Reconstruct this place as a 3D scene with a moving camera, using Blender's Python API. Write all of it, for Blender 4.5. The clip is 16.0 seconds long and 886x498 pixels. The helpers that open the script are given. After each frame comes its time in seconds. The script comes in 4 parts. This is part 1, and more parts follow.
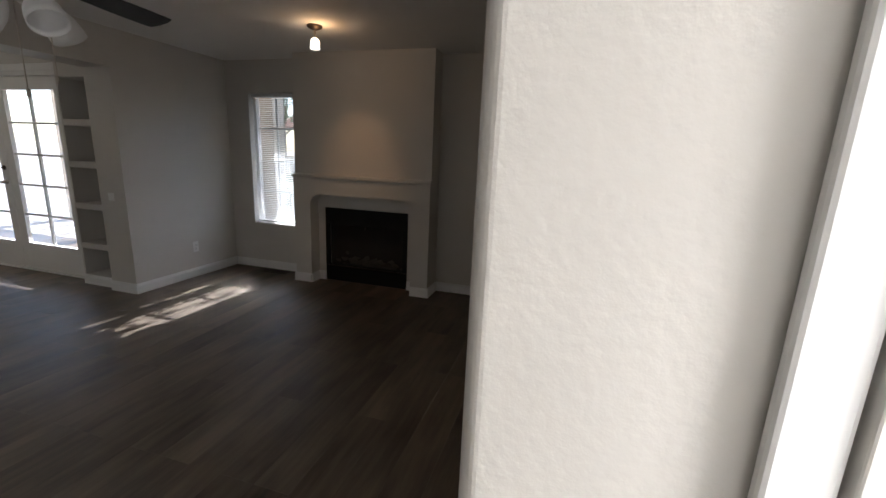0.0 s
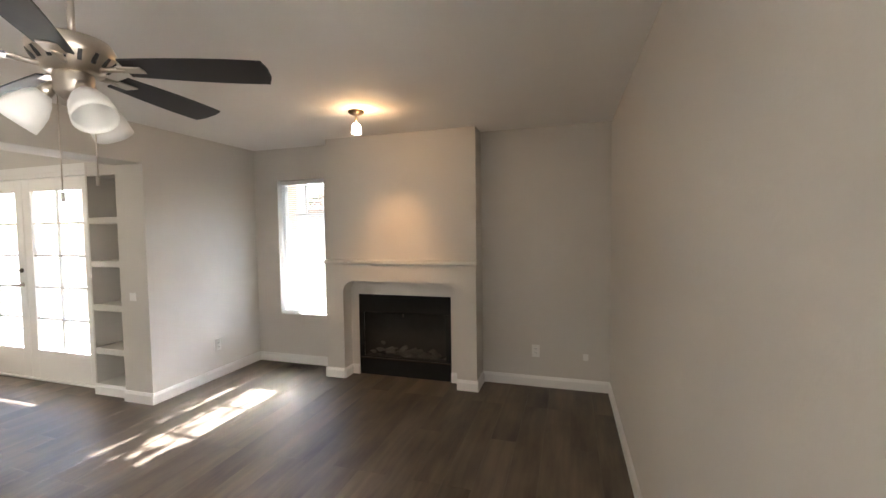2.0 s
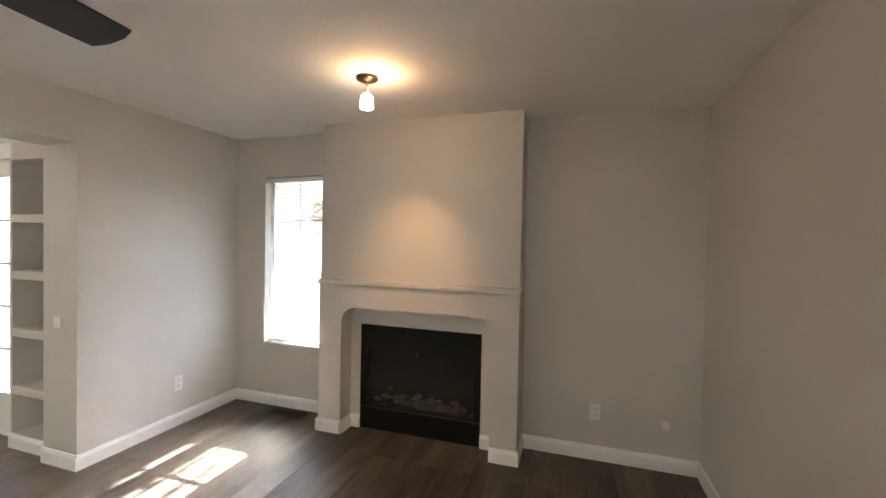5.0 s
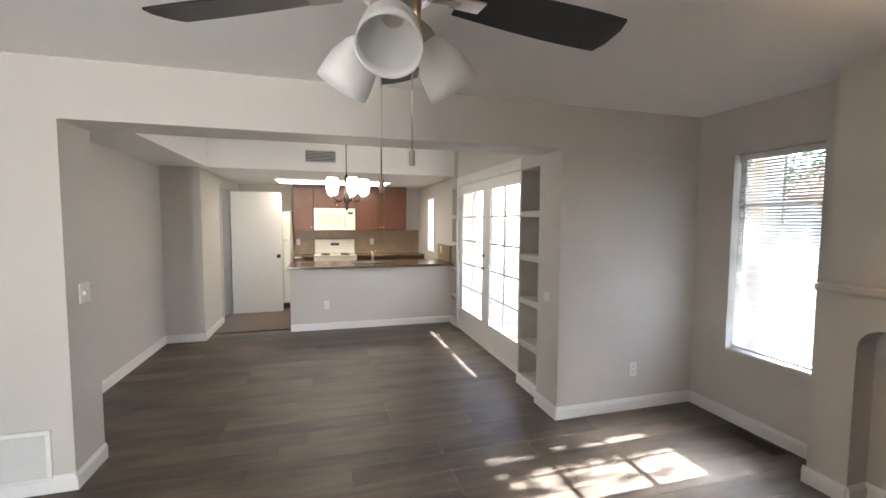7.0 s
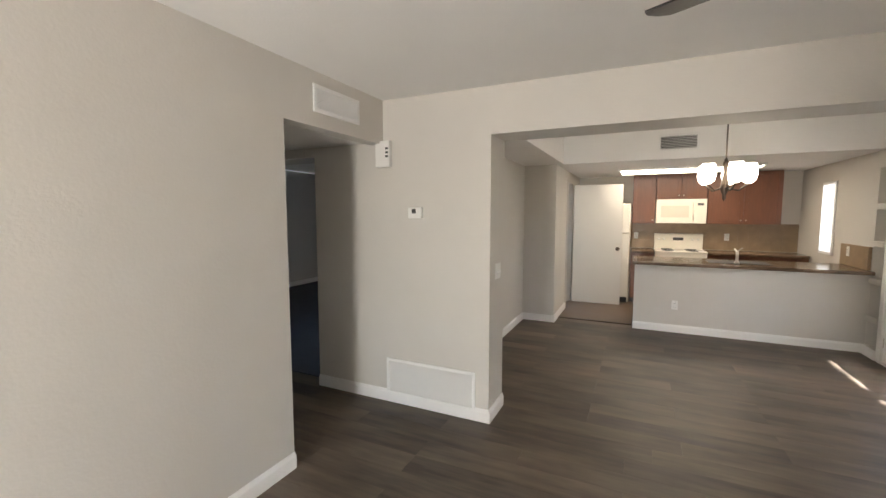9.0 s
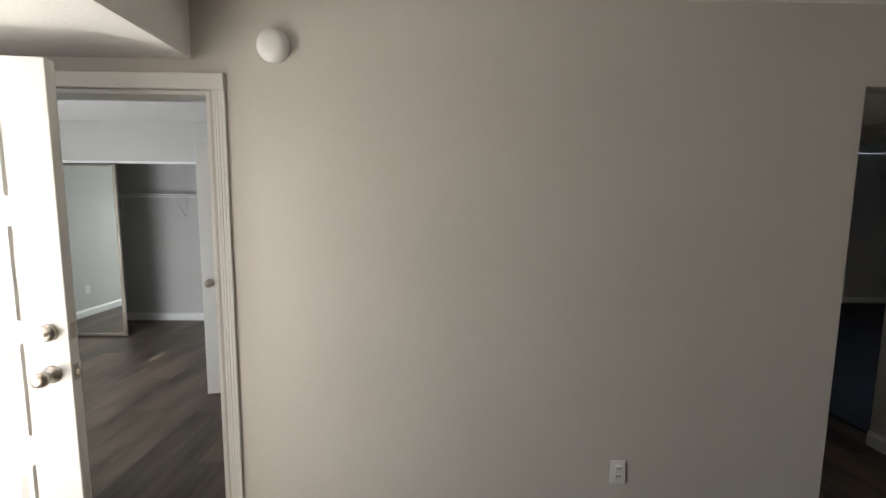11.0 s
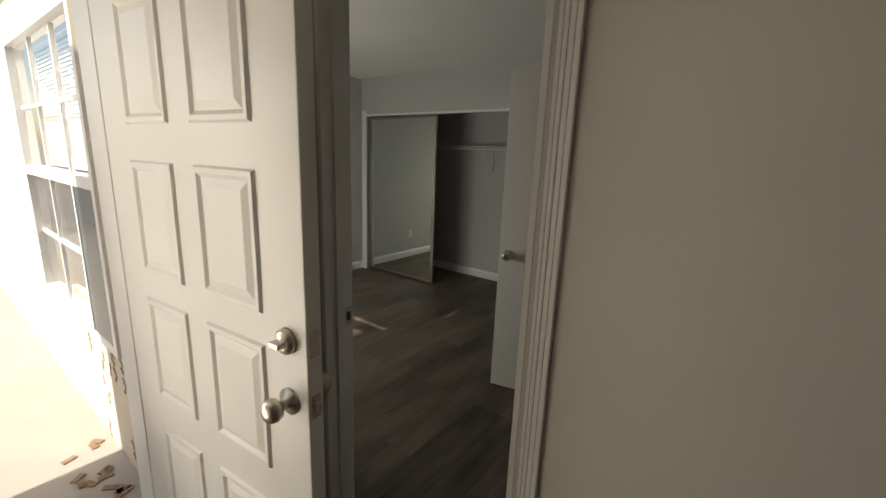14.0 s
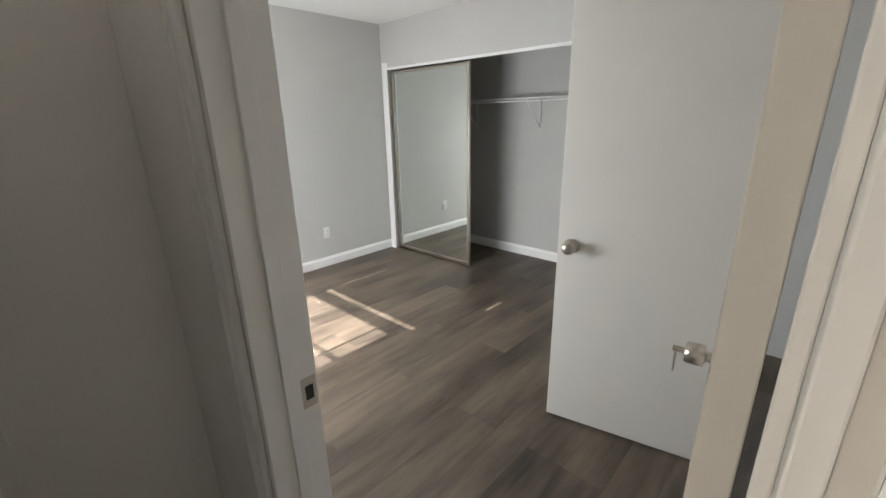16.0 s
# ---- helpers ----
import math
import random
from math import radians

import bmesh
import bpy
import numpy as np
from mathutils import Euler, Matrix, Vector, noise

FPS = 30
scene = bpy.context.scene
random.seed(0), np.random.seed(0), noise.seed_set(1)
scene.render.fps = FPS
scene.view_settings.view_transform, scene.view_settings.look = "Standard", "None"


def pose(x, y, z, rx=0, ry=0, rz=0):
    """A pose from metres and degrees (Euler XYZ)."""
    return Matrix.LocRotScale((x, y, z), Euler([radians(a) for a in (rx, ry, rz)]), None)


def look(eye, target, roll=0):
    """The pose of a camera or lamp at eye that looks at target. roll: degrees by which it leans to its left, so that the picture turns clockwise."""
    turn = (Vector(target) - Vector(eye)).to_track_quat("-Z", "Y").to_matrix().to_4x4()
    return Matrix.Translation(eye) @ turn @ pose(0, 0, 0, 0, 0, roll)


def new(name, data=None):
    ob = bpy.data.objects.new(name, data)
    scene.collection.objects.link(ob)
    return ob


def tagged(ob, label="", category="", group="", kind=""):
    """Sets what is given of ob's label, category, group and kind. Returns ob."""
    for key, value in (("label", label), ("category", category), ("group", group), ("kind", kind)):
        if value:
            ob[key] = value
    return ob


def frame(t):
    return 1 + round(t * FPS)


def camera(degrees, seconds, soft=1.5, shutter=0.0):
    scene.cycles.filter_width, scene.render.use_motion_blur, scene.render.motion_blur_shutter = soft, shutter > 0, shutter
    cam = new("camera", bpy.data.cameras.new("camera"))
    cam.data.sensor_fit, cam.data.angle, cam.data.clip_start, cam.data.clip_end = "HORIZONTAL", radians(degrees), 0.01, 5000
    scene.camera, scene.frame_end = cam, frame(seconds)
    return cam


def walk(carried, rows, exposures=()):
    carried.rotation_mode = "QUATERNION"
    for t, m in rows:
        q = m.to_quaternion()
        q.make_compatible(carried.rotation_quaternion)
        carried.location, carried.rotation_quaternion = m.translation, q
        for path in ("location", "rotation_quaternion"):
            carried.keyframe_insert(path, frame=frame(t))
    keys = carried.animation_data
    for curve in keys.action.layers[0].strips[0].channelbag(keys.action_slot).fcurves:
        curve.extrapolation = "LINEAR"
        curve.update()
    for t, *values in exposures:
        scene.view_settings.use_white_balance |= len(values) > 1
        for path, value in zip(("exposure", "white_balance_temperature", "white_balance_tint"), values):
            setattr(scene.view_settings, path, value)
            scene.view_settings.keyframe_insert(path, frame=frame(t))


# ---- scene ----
cam = camera(94.1, 16.0)
PATH = [
    (0, (-0.011, 0.393, 1.454), (-0.558, 2.266, 1.017), 2.4),
    (0.5, (-0.164, 0.408, 1.448), (-0.714, 2.29, 1.056), 2.7),
    (1, (-0.376, 0.399, 1.477), (-0.756, 2.343, 1.202), 2.2),
    (1.5, (-0.45, 0.451, 1.491), (-0.884, 2.399, 1.355), 0.4),
    (2, (-0.482, 0.627, 1.51), (-1.074, 2.535, 1.413), -0.8),
    (2.5, (-0.514, 0.794, 1.518), (-1.065, 2.714, 1.424), 1.0),
    (3, (-0.622, 0.947, 1.52), (-0.871, 2.931, 1.463), 1.6),
    (3.2, (-0.66, 0.998, 1.511), (-0.807, 2.992, 1.462), 1.4),
    (5.3, (-1.029, 1.569, 1.543), (-1.904, 3.367, 1.509), 1.0),
    (5.5, (-1.084, 1.629, 1.549), (-2.201, 3.287, 1.515), 1.2),
    (6, (-1.147, 1.732, 1.55), (-2.693, 2.999, 1.499), 0.4),
    (6.5, (-1.173, 1.671, 1.556), (-2.941, 2.601, 1.461), -0.1),
    (7, (-1.198, 1.527, 1.558), (-3.116, 2.08, 1.425), 0.3),
    (7.5, (-1.212, 1.424, 1.558), (-3.198, 1.621, 1.424), 1.0),
    (8, (-1.22, 1.296, 1.561), (-3.213, 1.189, 1.43), 1.7),
    (8.5, (-1.203, 1.145, 1.568), (-3.153, 0.723, 1.429), 1.2),
    (9, (-1.178, 1.086, 1.557), (-2.979, 0.233, 1.384), 0.0),
    (9.5, (-1.198, 1.165, 1.536), (-2.657, -0.192, 1.361), -0.5),
    (10, (-1.159, 1.229, 1.54), (-2.144, -0.504, 1.372), -0.7),
    (10.2, (-1.111, 1.223, 1.546), (-1.91, -0.603, 1.382), -0.7),
    (12.3, (-1.061, 0.66, 1.58), (-0.119, -1.072, 1.248), 1.0),
    (12.5, (-0.999, 0.615, 1.57), (0.017, -1.073, 1.225), 0.4),
    (13, (-0.777, 0.515, 1.569), (0.241, -1.167, 1.201), -1.0),
    (13.5, (-0.637, 0.327, 1.537), (0.43, -1.314, 1.124), 0.4),
    (14, (-0.514, 0.095, 1.524), (0.664, -1.462, 1.089), 2.2),
    (14.5, (-0.326, -0.015, 1.516), (0.761, -1.633, 1.072), 1.1),
    (15, (-0.19, -0.17, 1.516), (0.698, -1.889, 1.011), 1.8),
    (15.5, (-0.12, -0.426, 1.499), (1.09, -1.935, 0.989), 3.5),
    (16, (-0.089, -0.514, 1.489), (1.214, -1.906, 0.884), -1.1),
]
walk(cam, [(t, look(eye, target, roll)) for t, eye, target, roll in PATH],
     [(0, 2.4, 5800, 10), (0.5, 2.7, 5900, 10), (1.0, 3.85, 6000, 10), (1.5, 4.4, 6200, 10), (3, 4.55, 6200, 10), (5.5, 4.35, 6100, 10), (6.5, 4.1, 5900, 10), (7, 4.0, 5900, 10), (8.5, 3.85, 6400, 10), (10, 3.5, 6200, 10),
      (12.3, 1.0, 6500, 8), (13.5, 0.85, 6900, 8), (14.5, 0.7, 7500, 8), (15.0, 1.2, 7600, 9), (15.5, 2.15, 6600, 10), (16, 2.6, 6400, 10)])

# ---- world, sun, large lights ----
world = bpy.data.worlds.new("sky_world")
scene.world = world
world.use_nodes = True
wn = world.node_tree.nodes
sky = wn.new("ShaderNodeTexSky")
sky.sky_type = "NISHITA"
sky.sun_disc = False
sky.sun_elevation = radians(36.5)
sky.sun_rotation = radians(0)
world.node_tree.links.new(sky.outputs[0], wn["Background"].inputs[0])
wn["Background"].inputs[1].default_value = 0.12

sun = new("sun", bpy.data.lights.new("sun", "SUN"))
sun.data.energy, sun.data.angle, sun.data.color = 4.0, radians(0.5), (1.0, 0.97, 0.93)
sun.matrix_world = look((0, 7.4 * 1.35, 7.4), (0, 0, 0))

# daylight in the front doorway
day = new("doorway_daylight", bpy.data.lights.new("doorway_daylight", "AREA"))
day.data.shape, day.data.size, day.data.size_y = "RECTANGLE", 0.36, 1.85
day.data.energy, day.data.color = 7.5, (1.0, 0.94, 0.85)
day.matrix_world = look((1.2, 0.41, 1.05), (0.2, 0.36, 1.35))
# daylight in the bedroom window
bday = new("bedroom_window_daylight", bpy.data.lights.new("bedroom_window_daylight", "AREA"))
bday.data.shape, bday.data.size, bday.data.size_y = "RECTANGLE", 1.3, 0.8
bday.data.energy, bday.data.color = 9, (0.93, 0.97, 1.0)
bday.matrix_world = look((2.42, -0.60, 1.05), (2.42, -2.0, 0.95))


# ---- materials ----
def mat(name, color, rough=0.6, metal=0.0, var=0.06, scale=6.0, bump=0.0, bscale=120.0, emit=0.0, ecol=None, spec=0.5, stretch=None, trans=0.0):
    m = bpy.data.materials.new(name)
    m.use_nodes = True
    nt = m.node_tree
    b = nt.nodes["Principled BSDF"]
    L = nt.links.new
    geo = nt.nodes.new("ShaderNodeNewGeometry")
    vec = geo.outputs["Position"]
    if stretch:
        mp = nt.nodes.new("ShaderNodeMapping")
        mp.inputs["Scale"].default_value = stretch
        L(vec, mp.inputs["Vector"])
        vec = mp.outputs[0]
    n1 = nt.nodes.new("ShaderNodeTexNoise")
    n1.inputs["Scale"].default_value, n1.inputs["Detail"].default_value = scale, 6
    L(vec, n1.inputs["Vector"])
    n2 = nt.nodes.new("ShaderNodeTexNoise")
    n2.inputs["Scale"].default_value, n2.inputs["Detail"].default_value = scale * 0.13, 2
    L(vec, n2.inputs["Vector"])
    add = nt.nodes.new("ShaderNodeMath")
    add.operation = "ADD"
    L(n1.outputs[0], add.inputs[0])
    L(n2.outputs[0], add.inputs[1])
    mr = nt.nodes.new("ShaderNodeMapRange")
    mr.inputs[1].default_value, mr.inputs[2].default_value = 0.6, 1.4
    mr.inputs[3].default_value, mr.inputs[4].default_value = 1 - var, 1 + var
    L(add.outputs[0], mr.inputs[0])
    mul = nt.nodes.new("ShaderNodeVectorMath")
    mul.operation = "SCALE"
    mul.inputs[0].default_value = color
    L(mr.outputs[0], mul.inputs["Scale"])
    L(mul.outputs[0], b.inputs["Base Color"])
    rr = nt.nodes.new("ShaderNodeMapRange")
    rr.inputs[1].default_value, rr.inputs[2].default_value = 0.3, 0.7
    rr.inputs[3].default_value, rr.inputs[4].default_value = max(0.02, rough - 0.025), min(1, rough + 0.025)
    L(n1.outputs[0], rr.inputs[0])
    L(rr.outputs[0], b.inputs["Roughness"])
    b.inputs["Metallic"].default_value = metal
    b.inputs["Specular IOR Level"].default_value = spec
    b.inputs["Transmission Weight"].default_value = trans
    if bump:
        n3 = nt.nodes.new("ShaderNodeTexNoise")
        n3.inputs["Scale"].default_value, n3.inputs["Detail"].default_value = bscale, 3
        L(geo.outputs["Position"], n3.inputs["Vector"])
        bp = nt.nodes.new("ShaderNodeBump")
        bp.inputs["Strength"].default_value, bp.inputs["Distance"].default_value = bump, 0.004
        L(n3.outputs[0], bp.inputs["Height"])
        L(bp.outputs[0], b.inputs["Normal"])
    if emit:
        b.inputs["Emission Color"].default_value = (*(ecol or color), 1)
        b.inputs["Emission Strength"].default_value = emit
    return m


def plank_material():
    m = bpy.data.materials.new("vinyl_plank")
    m.use_nodes = True
    nt = m.node_tree
    b = nt.nodes["Principled BSDF"]
    L = nt.links.new
    geo = nt.nodes.new("ShaderNodeNewGeometry")
    info = nt.nodes.new("ShaderNodeObjectInfo")
    off = nt.nodes.new("ShaderNodeVectorMath")
    off.operation = "SCALE"
    off.inputs[0].default_value = (37, 91, 13)
    L(info.outputs["Random"], off.inputs["Scale"])
    addv = nt.nodes.new("ShaderNodeVectorMath")
    L(geo.outputs["Position"], addv.inputs[0])
    L(off.outputs[0], addv.inputs[1])
    mp = nt.nodes.new("ShaderNodeMapping")
    mp.inputs["Scale"].default_value = (14, 1.3, 1)
    L(addv.outputs[0], mp.inputs["Vector"])
    n1 = nt.nodes.new("ShaderNodeTexNoise")
    n1.inputs["Scale"].default_value, n1.inputs["Detail"].default_value = 1.6, 8
    n1.inputs["Roughness"].default_value = 0.6
    L(mp.outputs[0], n1.inputs["Vector"])
    mp2 = nt.nodes.new("ShaderNodeMapping")
    mp2.inputs["Scale"].default_value = (5, 1.6, 1)
    L(addv.outputs[0], mp2.inputs["Vector"])
    n2 = nt.nodes.new("ShaderNodeTexNoise")
    n2.inputs["Scale"].default_value, n2.inputs["Detail"].default_value = 1.0, 3
    L(mp2.outputs[0], n2.inputs["Vector"])
    add = nt.nodes.new("ShaderNodeMath")
    add.operation = "ADD"
    L(n1.outputs[0], add.inputs[0])
    L(n2.outputs[0], add.inputs[1])
    tone = nt.nodes.new("ShaderNodeMath")
    tone.operation = "MULTIPLY_ADD"
    L(info.outputs["Random"], tone.inputs[0])
    tone.inputs[1].default_value = 0.26
    L(add.outputs[0], tone.inputs[2])
    ramp = nt.nodes.new("ShaderNodeValToRGB")
    ramp.color_ramp.elements[0].position, ramp.color_ramp.elements[0].color = 0.38, (0.030, 0.023, 0.017, 1)
    ramp.color_ramp.elements[1].position, ramp.color_ramp.elements[1].color = 0.75, (0.185, 0.142, 0.105, 1)
    half = nt.nodes.new("ShaderNodeMath")
    half.operation = "MULTIPLY"
    half.inputs[1].default_value = 0.5
    L(tone.outputs[0], half.inputs[0])
    L(half.outputs[0], ramp.inputs[0])
    L(ramp.outputs[0], b.inputs["Base Color"])
    rr = nt.nodes.new("ShaderNodeMapRange")
    rr.inputs[1].default_value, rr.inputs[2].default_value = 0.3, 0.7
    rr.inputs[3].default_value, rr.inputs[4].default_value = 0.38, 0.55
    L(n1.outputs[0], rr.inputs[0])
    L(rr.outputs[0], b.inputs["Roughness"])
    bp = nt.nodes.new("ShaderNodeBump")
    bp.inputs["Strength"].default_value, bp.inputs["Distance"].default_value = 0.25, 0.002
    L(n1.outputs[0], bp.inputs["Height"])
    L(bp.outputs[0], b.inputs["Normal"])
    return m


def glass_material(name, tint=(1, 1, 1), rough=0.0):
    m = bpy.data.materials.new(name)
    m.use_nodes = True
    b = m.node_tree.nodes["Principled BSDF"]
    b.inputs["Base Color"].default_value = (*tint, 1)
    b.inputs["Roughness"].default_value = rough
    b.inputs["Transmission Weight"].default_value = 1
    b.inputs["IOR"].default_value = 1.45
    return m


WALL = mat("greige_wall_paint", (0.59, 0.56, 0.515), 0.55, var=0.03, scale=3, bump=0.25, bscale=62)
BWALL = mat("grey_wall_paint", (0.50, 0.49, 0.47), 0.62, var=0.03, scale=3, bump=0.22, bscale=80)
CEIL = mat("ceiling_paint", (0.84, 0.825, 0.80), 0.8, var=0.02, scale=3, bump=0.4, bscale=70)
TRIM = mat("white_gloss_trim", (0.80, 0.79, 0.77), 0.42, var=0.015, scale=14, bump=0.03, bscale=140)
DOORW = mat("white_door_paint", (0.80, 0.785, 0.76), 0.36, var=0.015, scale=14, bump=0.04, bscale=120)
GLOSSW = mat("white_gloss_board", (0.82, 0.80, 0.77), 0.22, var=0.02, scale=5, bump=0.05, bscale=9)
FLATW = mat("cream_door_paint", (0.72, 0.69, 0.64), 0.4, var=0.02, scale=5, bump=0.05, bscale=60)
PLASTIC = mat("white_plastic", (0.78, 0.77, 0.74), 0.4, var=0.01)
DARKP = mat("dark_slot", (0.03, 0.03, 0.03), 0.6, var=0.1)
NICKEL = mat("brushed_nickel", (0.55, 0.50, 0.44), 0.3, 1.0, var=0.06, scale=40)
BRONZE = mat("dark_bronze", (0.06, 0.045, 0.035), 0.4, 0.8, var=0.1, scale=30)
BLADE = mat("dark_fan_blade", (0.013, 0.013, 0.015), 0.45, var=0.15, scale=12, stretch=(1, 1, 1))
BLACK = mat("black_firebox_metal", (0.008, 0.0075, 0.007), 0.55, 0.0, var=0.25, scale=8, spec=0.2)
SOOT = mat("soot_brick", (0.016, 0.014, 0.012), 0.9, var=0.4, scale=7, bump=0.5, bscale=30)
ASH = mat("pale_ash_logs", (0.06, 0.053, 0.047), 0.95, var=0.35, scale=14, bump=0.6, bscale=40)
FGLASS = mat("frosted_white_glass", (0.84, 0.83, 0.81), 0.35, var=0.01)
LITGLASS = mat("lit_white_glass", (0.9, 0.86, 0.8), 0.3, emit=0.75, ecol=(1.0, 0.86, 0.66))
BULB = mat("warm_bulb", (1, 0.8, 0.5), 0.3, emit=22.0, ecol=(1.0, 0.72, 0.42))
PANEL = mat("light_panel", (0.9, 0.88, 0.84), 0.4, emit=0.85, ecol=(1.0, 0.86, 0.66))
CHERRY = mat("cherry_wood", (0.125, 0.045, 0.02), 0.35, var=0.28, scale=9, stretch=(4, 4, 0.6), bump=0.05)
GRANITE = mat("brown_granite", (0.13, 0.085, 0.055), 0.15, var=0.6, scale=60, bump=0.02)
TILE = mat("tan_backsplash_tile", (0.30, 0.21, 0.125), 0.35, var=0.25, scale=9, bump=0.08, bscale=30)
KFLOOR = mat("brown_kitchen_floor", (0.115, 0.075, 0.05), 0.4, var=0.2, scale=5)
CREAM = mat("cream_appliance", (0.68, 0.64, 0.56), 0.3, var=0.015)
BLIND = mat("white_blind_slat", (0.70, 0.70, 0.69), 0.45, var=0.02)
STUCCO = mat("cream_stucco", (0.66, 0.57, 0.47), 0.9, var=0.1, scale=4, bump=0.8, bscale=45)
PATCH = mat("brown_bare_patch", (0.30, 0.20, 0.12), 0.95, var=0.3, scale=25, bump=0.8, bscale=60)
CONC = mat("pale_concrete", (0.46, 0.42, 0.37), 0.9, var=0.12, scale=3, bump=0.3, bscale=40)
GRAVEL = mat("grey_gravel", (0.32, 0.28, 0.24), 0.95, var=0.35, scale=30, bump=1.0, bscale=50)
LEAF = mat("green_leaves", (0.07, 0.12, 0.03), 0.55, var=0.4, scale=12)
BARK = mat("brown_bark", (0.13, 0.09, 0.06), 0.9, var=0.3, scale=20, bump=0.8, bscale=40)
SOIL = mat("dark_soil", (0.075, 0.055, 0.04), 0.95, var=0.35, scale=9, bump=0.9, bscale=40)
ROOF = mat("terracotta_roof", (0.32, 0.13, 0.07), 0.8, var=0.2, scale=10)
CARPET = mat("dark_blue_carpet", (0.06, 0.065, 0.085), 0.95, var=0.2, scale=30, bump=0.8, bscale=300)
PLANK = plank_material()
GLASS = glass_material("clear_glass")
SCREEN = mat("dark_insect_screen", (0.06, 0.075, 0.085), 0.25, var=0.08, scale=20)
MIRROR = mat("mirror_silver", (0.80, 0.84, 0.80), 0.02, 1.0, var=0.01)


# ---- building helpers ----
def bx(bm, x0, x1, y0, y1, z0, z1, bev=0.0, seg=2):
    r = bmesh.ops.create_cube(bm, size=1)
    vs = r["verts"]
    for v in vs:
        v.co = Vector(((x0 + x1) / 2 + v.co.x * (x1 - x0), (y0 + y1) / 2 + v.co.y * (y1 - y0), (z0 + z1) / 2 + v.co.z * (z1 - z0)))
    if bev:
        es = list({e for v in vs for e in v.link_edges})
        bmesh.ops.bevel(bm, geom=es, offset=bev, segments=seg, affect="EDGES", profile=0.5)
    return bm


def box(x0, x1, y0, y1, z0, z1, bev=0.0, seg=2):
    return bx(bmesh.new(), x0, x1, y0, y1, z0, z1, bev, seg)


def lathe(profile, n=24, m=None, bm=None):
    """A turned shape from (radius, z) pairs."""
    bm = bm or bmesh.new()
    m = m or Matrix()
    rings = []
    for r, z in profile:
        rings.append([bm.verts.new(m @ Vector((max(r, 1e-4) * math.cos(2 * math.pi * i / n), max(r, 1e-4) * math.sin(2 * math.pi * i / n), z))) for i in range(n)])
    for a, b in zip(rings, rings[1:]):
        for i in range(n):
            f = bm.faces.new((a[i], a[(i + 1) % n], b[(i + 1) % n], b[i]))
            f.smooth = True
    bm.faces.new(rings[0][::-1])
    bm.faces.new(rings[-1])
    bmesh.ops.recalc_face_normals(bm, faces=bm.faces)
    return bm


def tube(p, q, r, bm=None, n=10):
    p, q = Vector(p), Vector(q)
    d = q - p
    m = Matrix.Translation(p) @ d.to_track_quat("Z", "Y").to_matrix().to_4x4()
    return lathe([(r, 0), (r, d.length)], n, m, bm)


def prism(pts, axis, a, b, bm=None):
    """A flat outline of 2D points pushed from a to b along axis."""
    bm = bm or bmesh.new()
    def at(u, v, w):
        return {"x": (w, u, v), "y": (u, w, v), "z": (u, v, w)}[axis]
    A = [bm.verts.new(at(u, v, a)) for u, v in pts]
    B = [bm.verts.new(at(u, v, b)) for u, v in pts]
    bm.faces.new(A)
    bm.faces.new(B[::-1])
    for i in range(len(pts)):
        j = (i + 1) % len(pts)
        bm.faces.new((A[i], B[i], B[j], A[j]))
    bmesh.ops.recalc_face_normals(bm, faces=bm.faces)
    return bm


def mesh_of(name, bm, material):
    me = bpy.data.meshes.new(name)
    bm.to_mesh(me)
    bm.free()
    me.materials.append(material)
    return me


def part(name, bm, material, parent, label=""):
    ob = new(name, mesh_of(name, bm, material))
    ob.parent = parent
    if parent.type == "MESH":
        ob.matrix_parent_inverse = Matrix()
    if label:
        ob["label"] = label
    return ob


def struct(name, bm, material, label=""):
    return tagged(new(name, mesh_of(name, bm, material)), label, name.split("_")[0], kind="structure")


def thing(name, m, label, category, group=""):
    ob = new(name)
    ob.matrix_world = m
    ob.empty_display_size = 0.1
    return tagged(ob, label, category, group)


T = Matrix.Translation

# ---- plan ----
WX, EX, SY, NY, CZ = -3.99, -0.15, -0.772, 4.585, 2.44   # living room
LINT = 2.11                                              # lintel over the dining opening
OY0, OY1 = 0.128, 3.27                                    # dining opening
DW = -4.32                                               # back of the west wall
BARX, KX = -7.27, -9.6                                   # bar front, kitchen back wall
FDY = 3.42                                               # french door wall
DCZ, KCZ = 2.68, 2.23                                    # dining and kitchen ceilings

# ---- structure: living room ----
sub = box(-10.2, 1.25, -6.0, 4.75, -0.15, -0.012)
bx(sub, 1.25, 3.9, -6.0, -0.43, -0.15, -0.012)
bx(sub, 1.05, 1.3, -0.32, 0.6, -0.012, 0.012, 0.004)
struct("floor_slab", sub, KFLOOR, "concrete slab with a metal door sill under the floor")
struct("floor_kitchen", box(-9.6, -7.42, 0.0, 3.42, -0.012, 0.002), KFLOOR, "brown kitchen floor beside the bar")
struct("floor_back_room", box(-8.6, -4.13, -5.6, -1.5, -0.012, 0.004), CARPET, "dark carpet of the unlit back room")

wn_ = box(WX - 0.33, -3.675, NY, NY + 0.15, -0.01, CZ + 0.3)
bx(wn_, -3.07, 1.25, NY, NY + 0.15, -0.01, CZ + 0.3)
bx(wn_, -3.675, -3.07, NY, NY + 0.15, -0.01, 0.555)
bx(wn_, -3.675, -3.07, NY, NY + 0.15, 2.085, CZ + 0.3)
struct("wall_north", wn_, WALL, "greige textured wall with a narrow window")

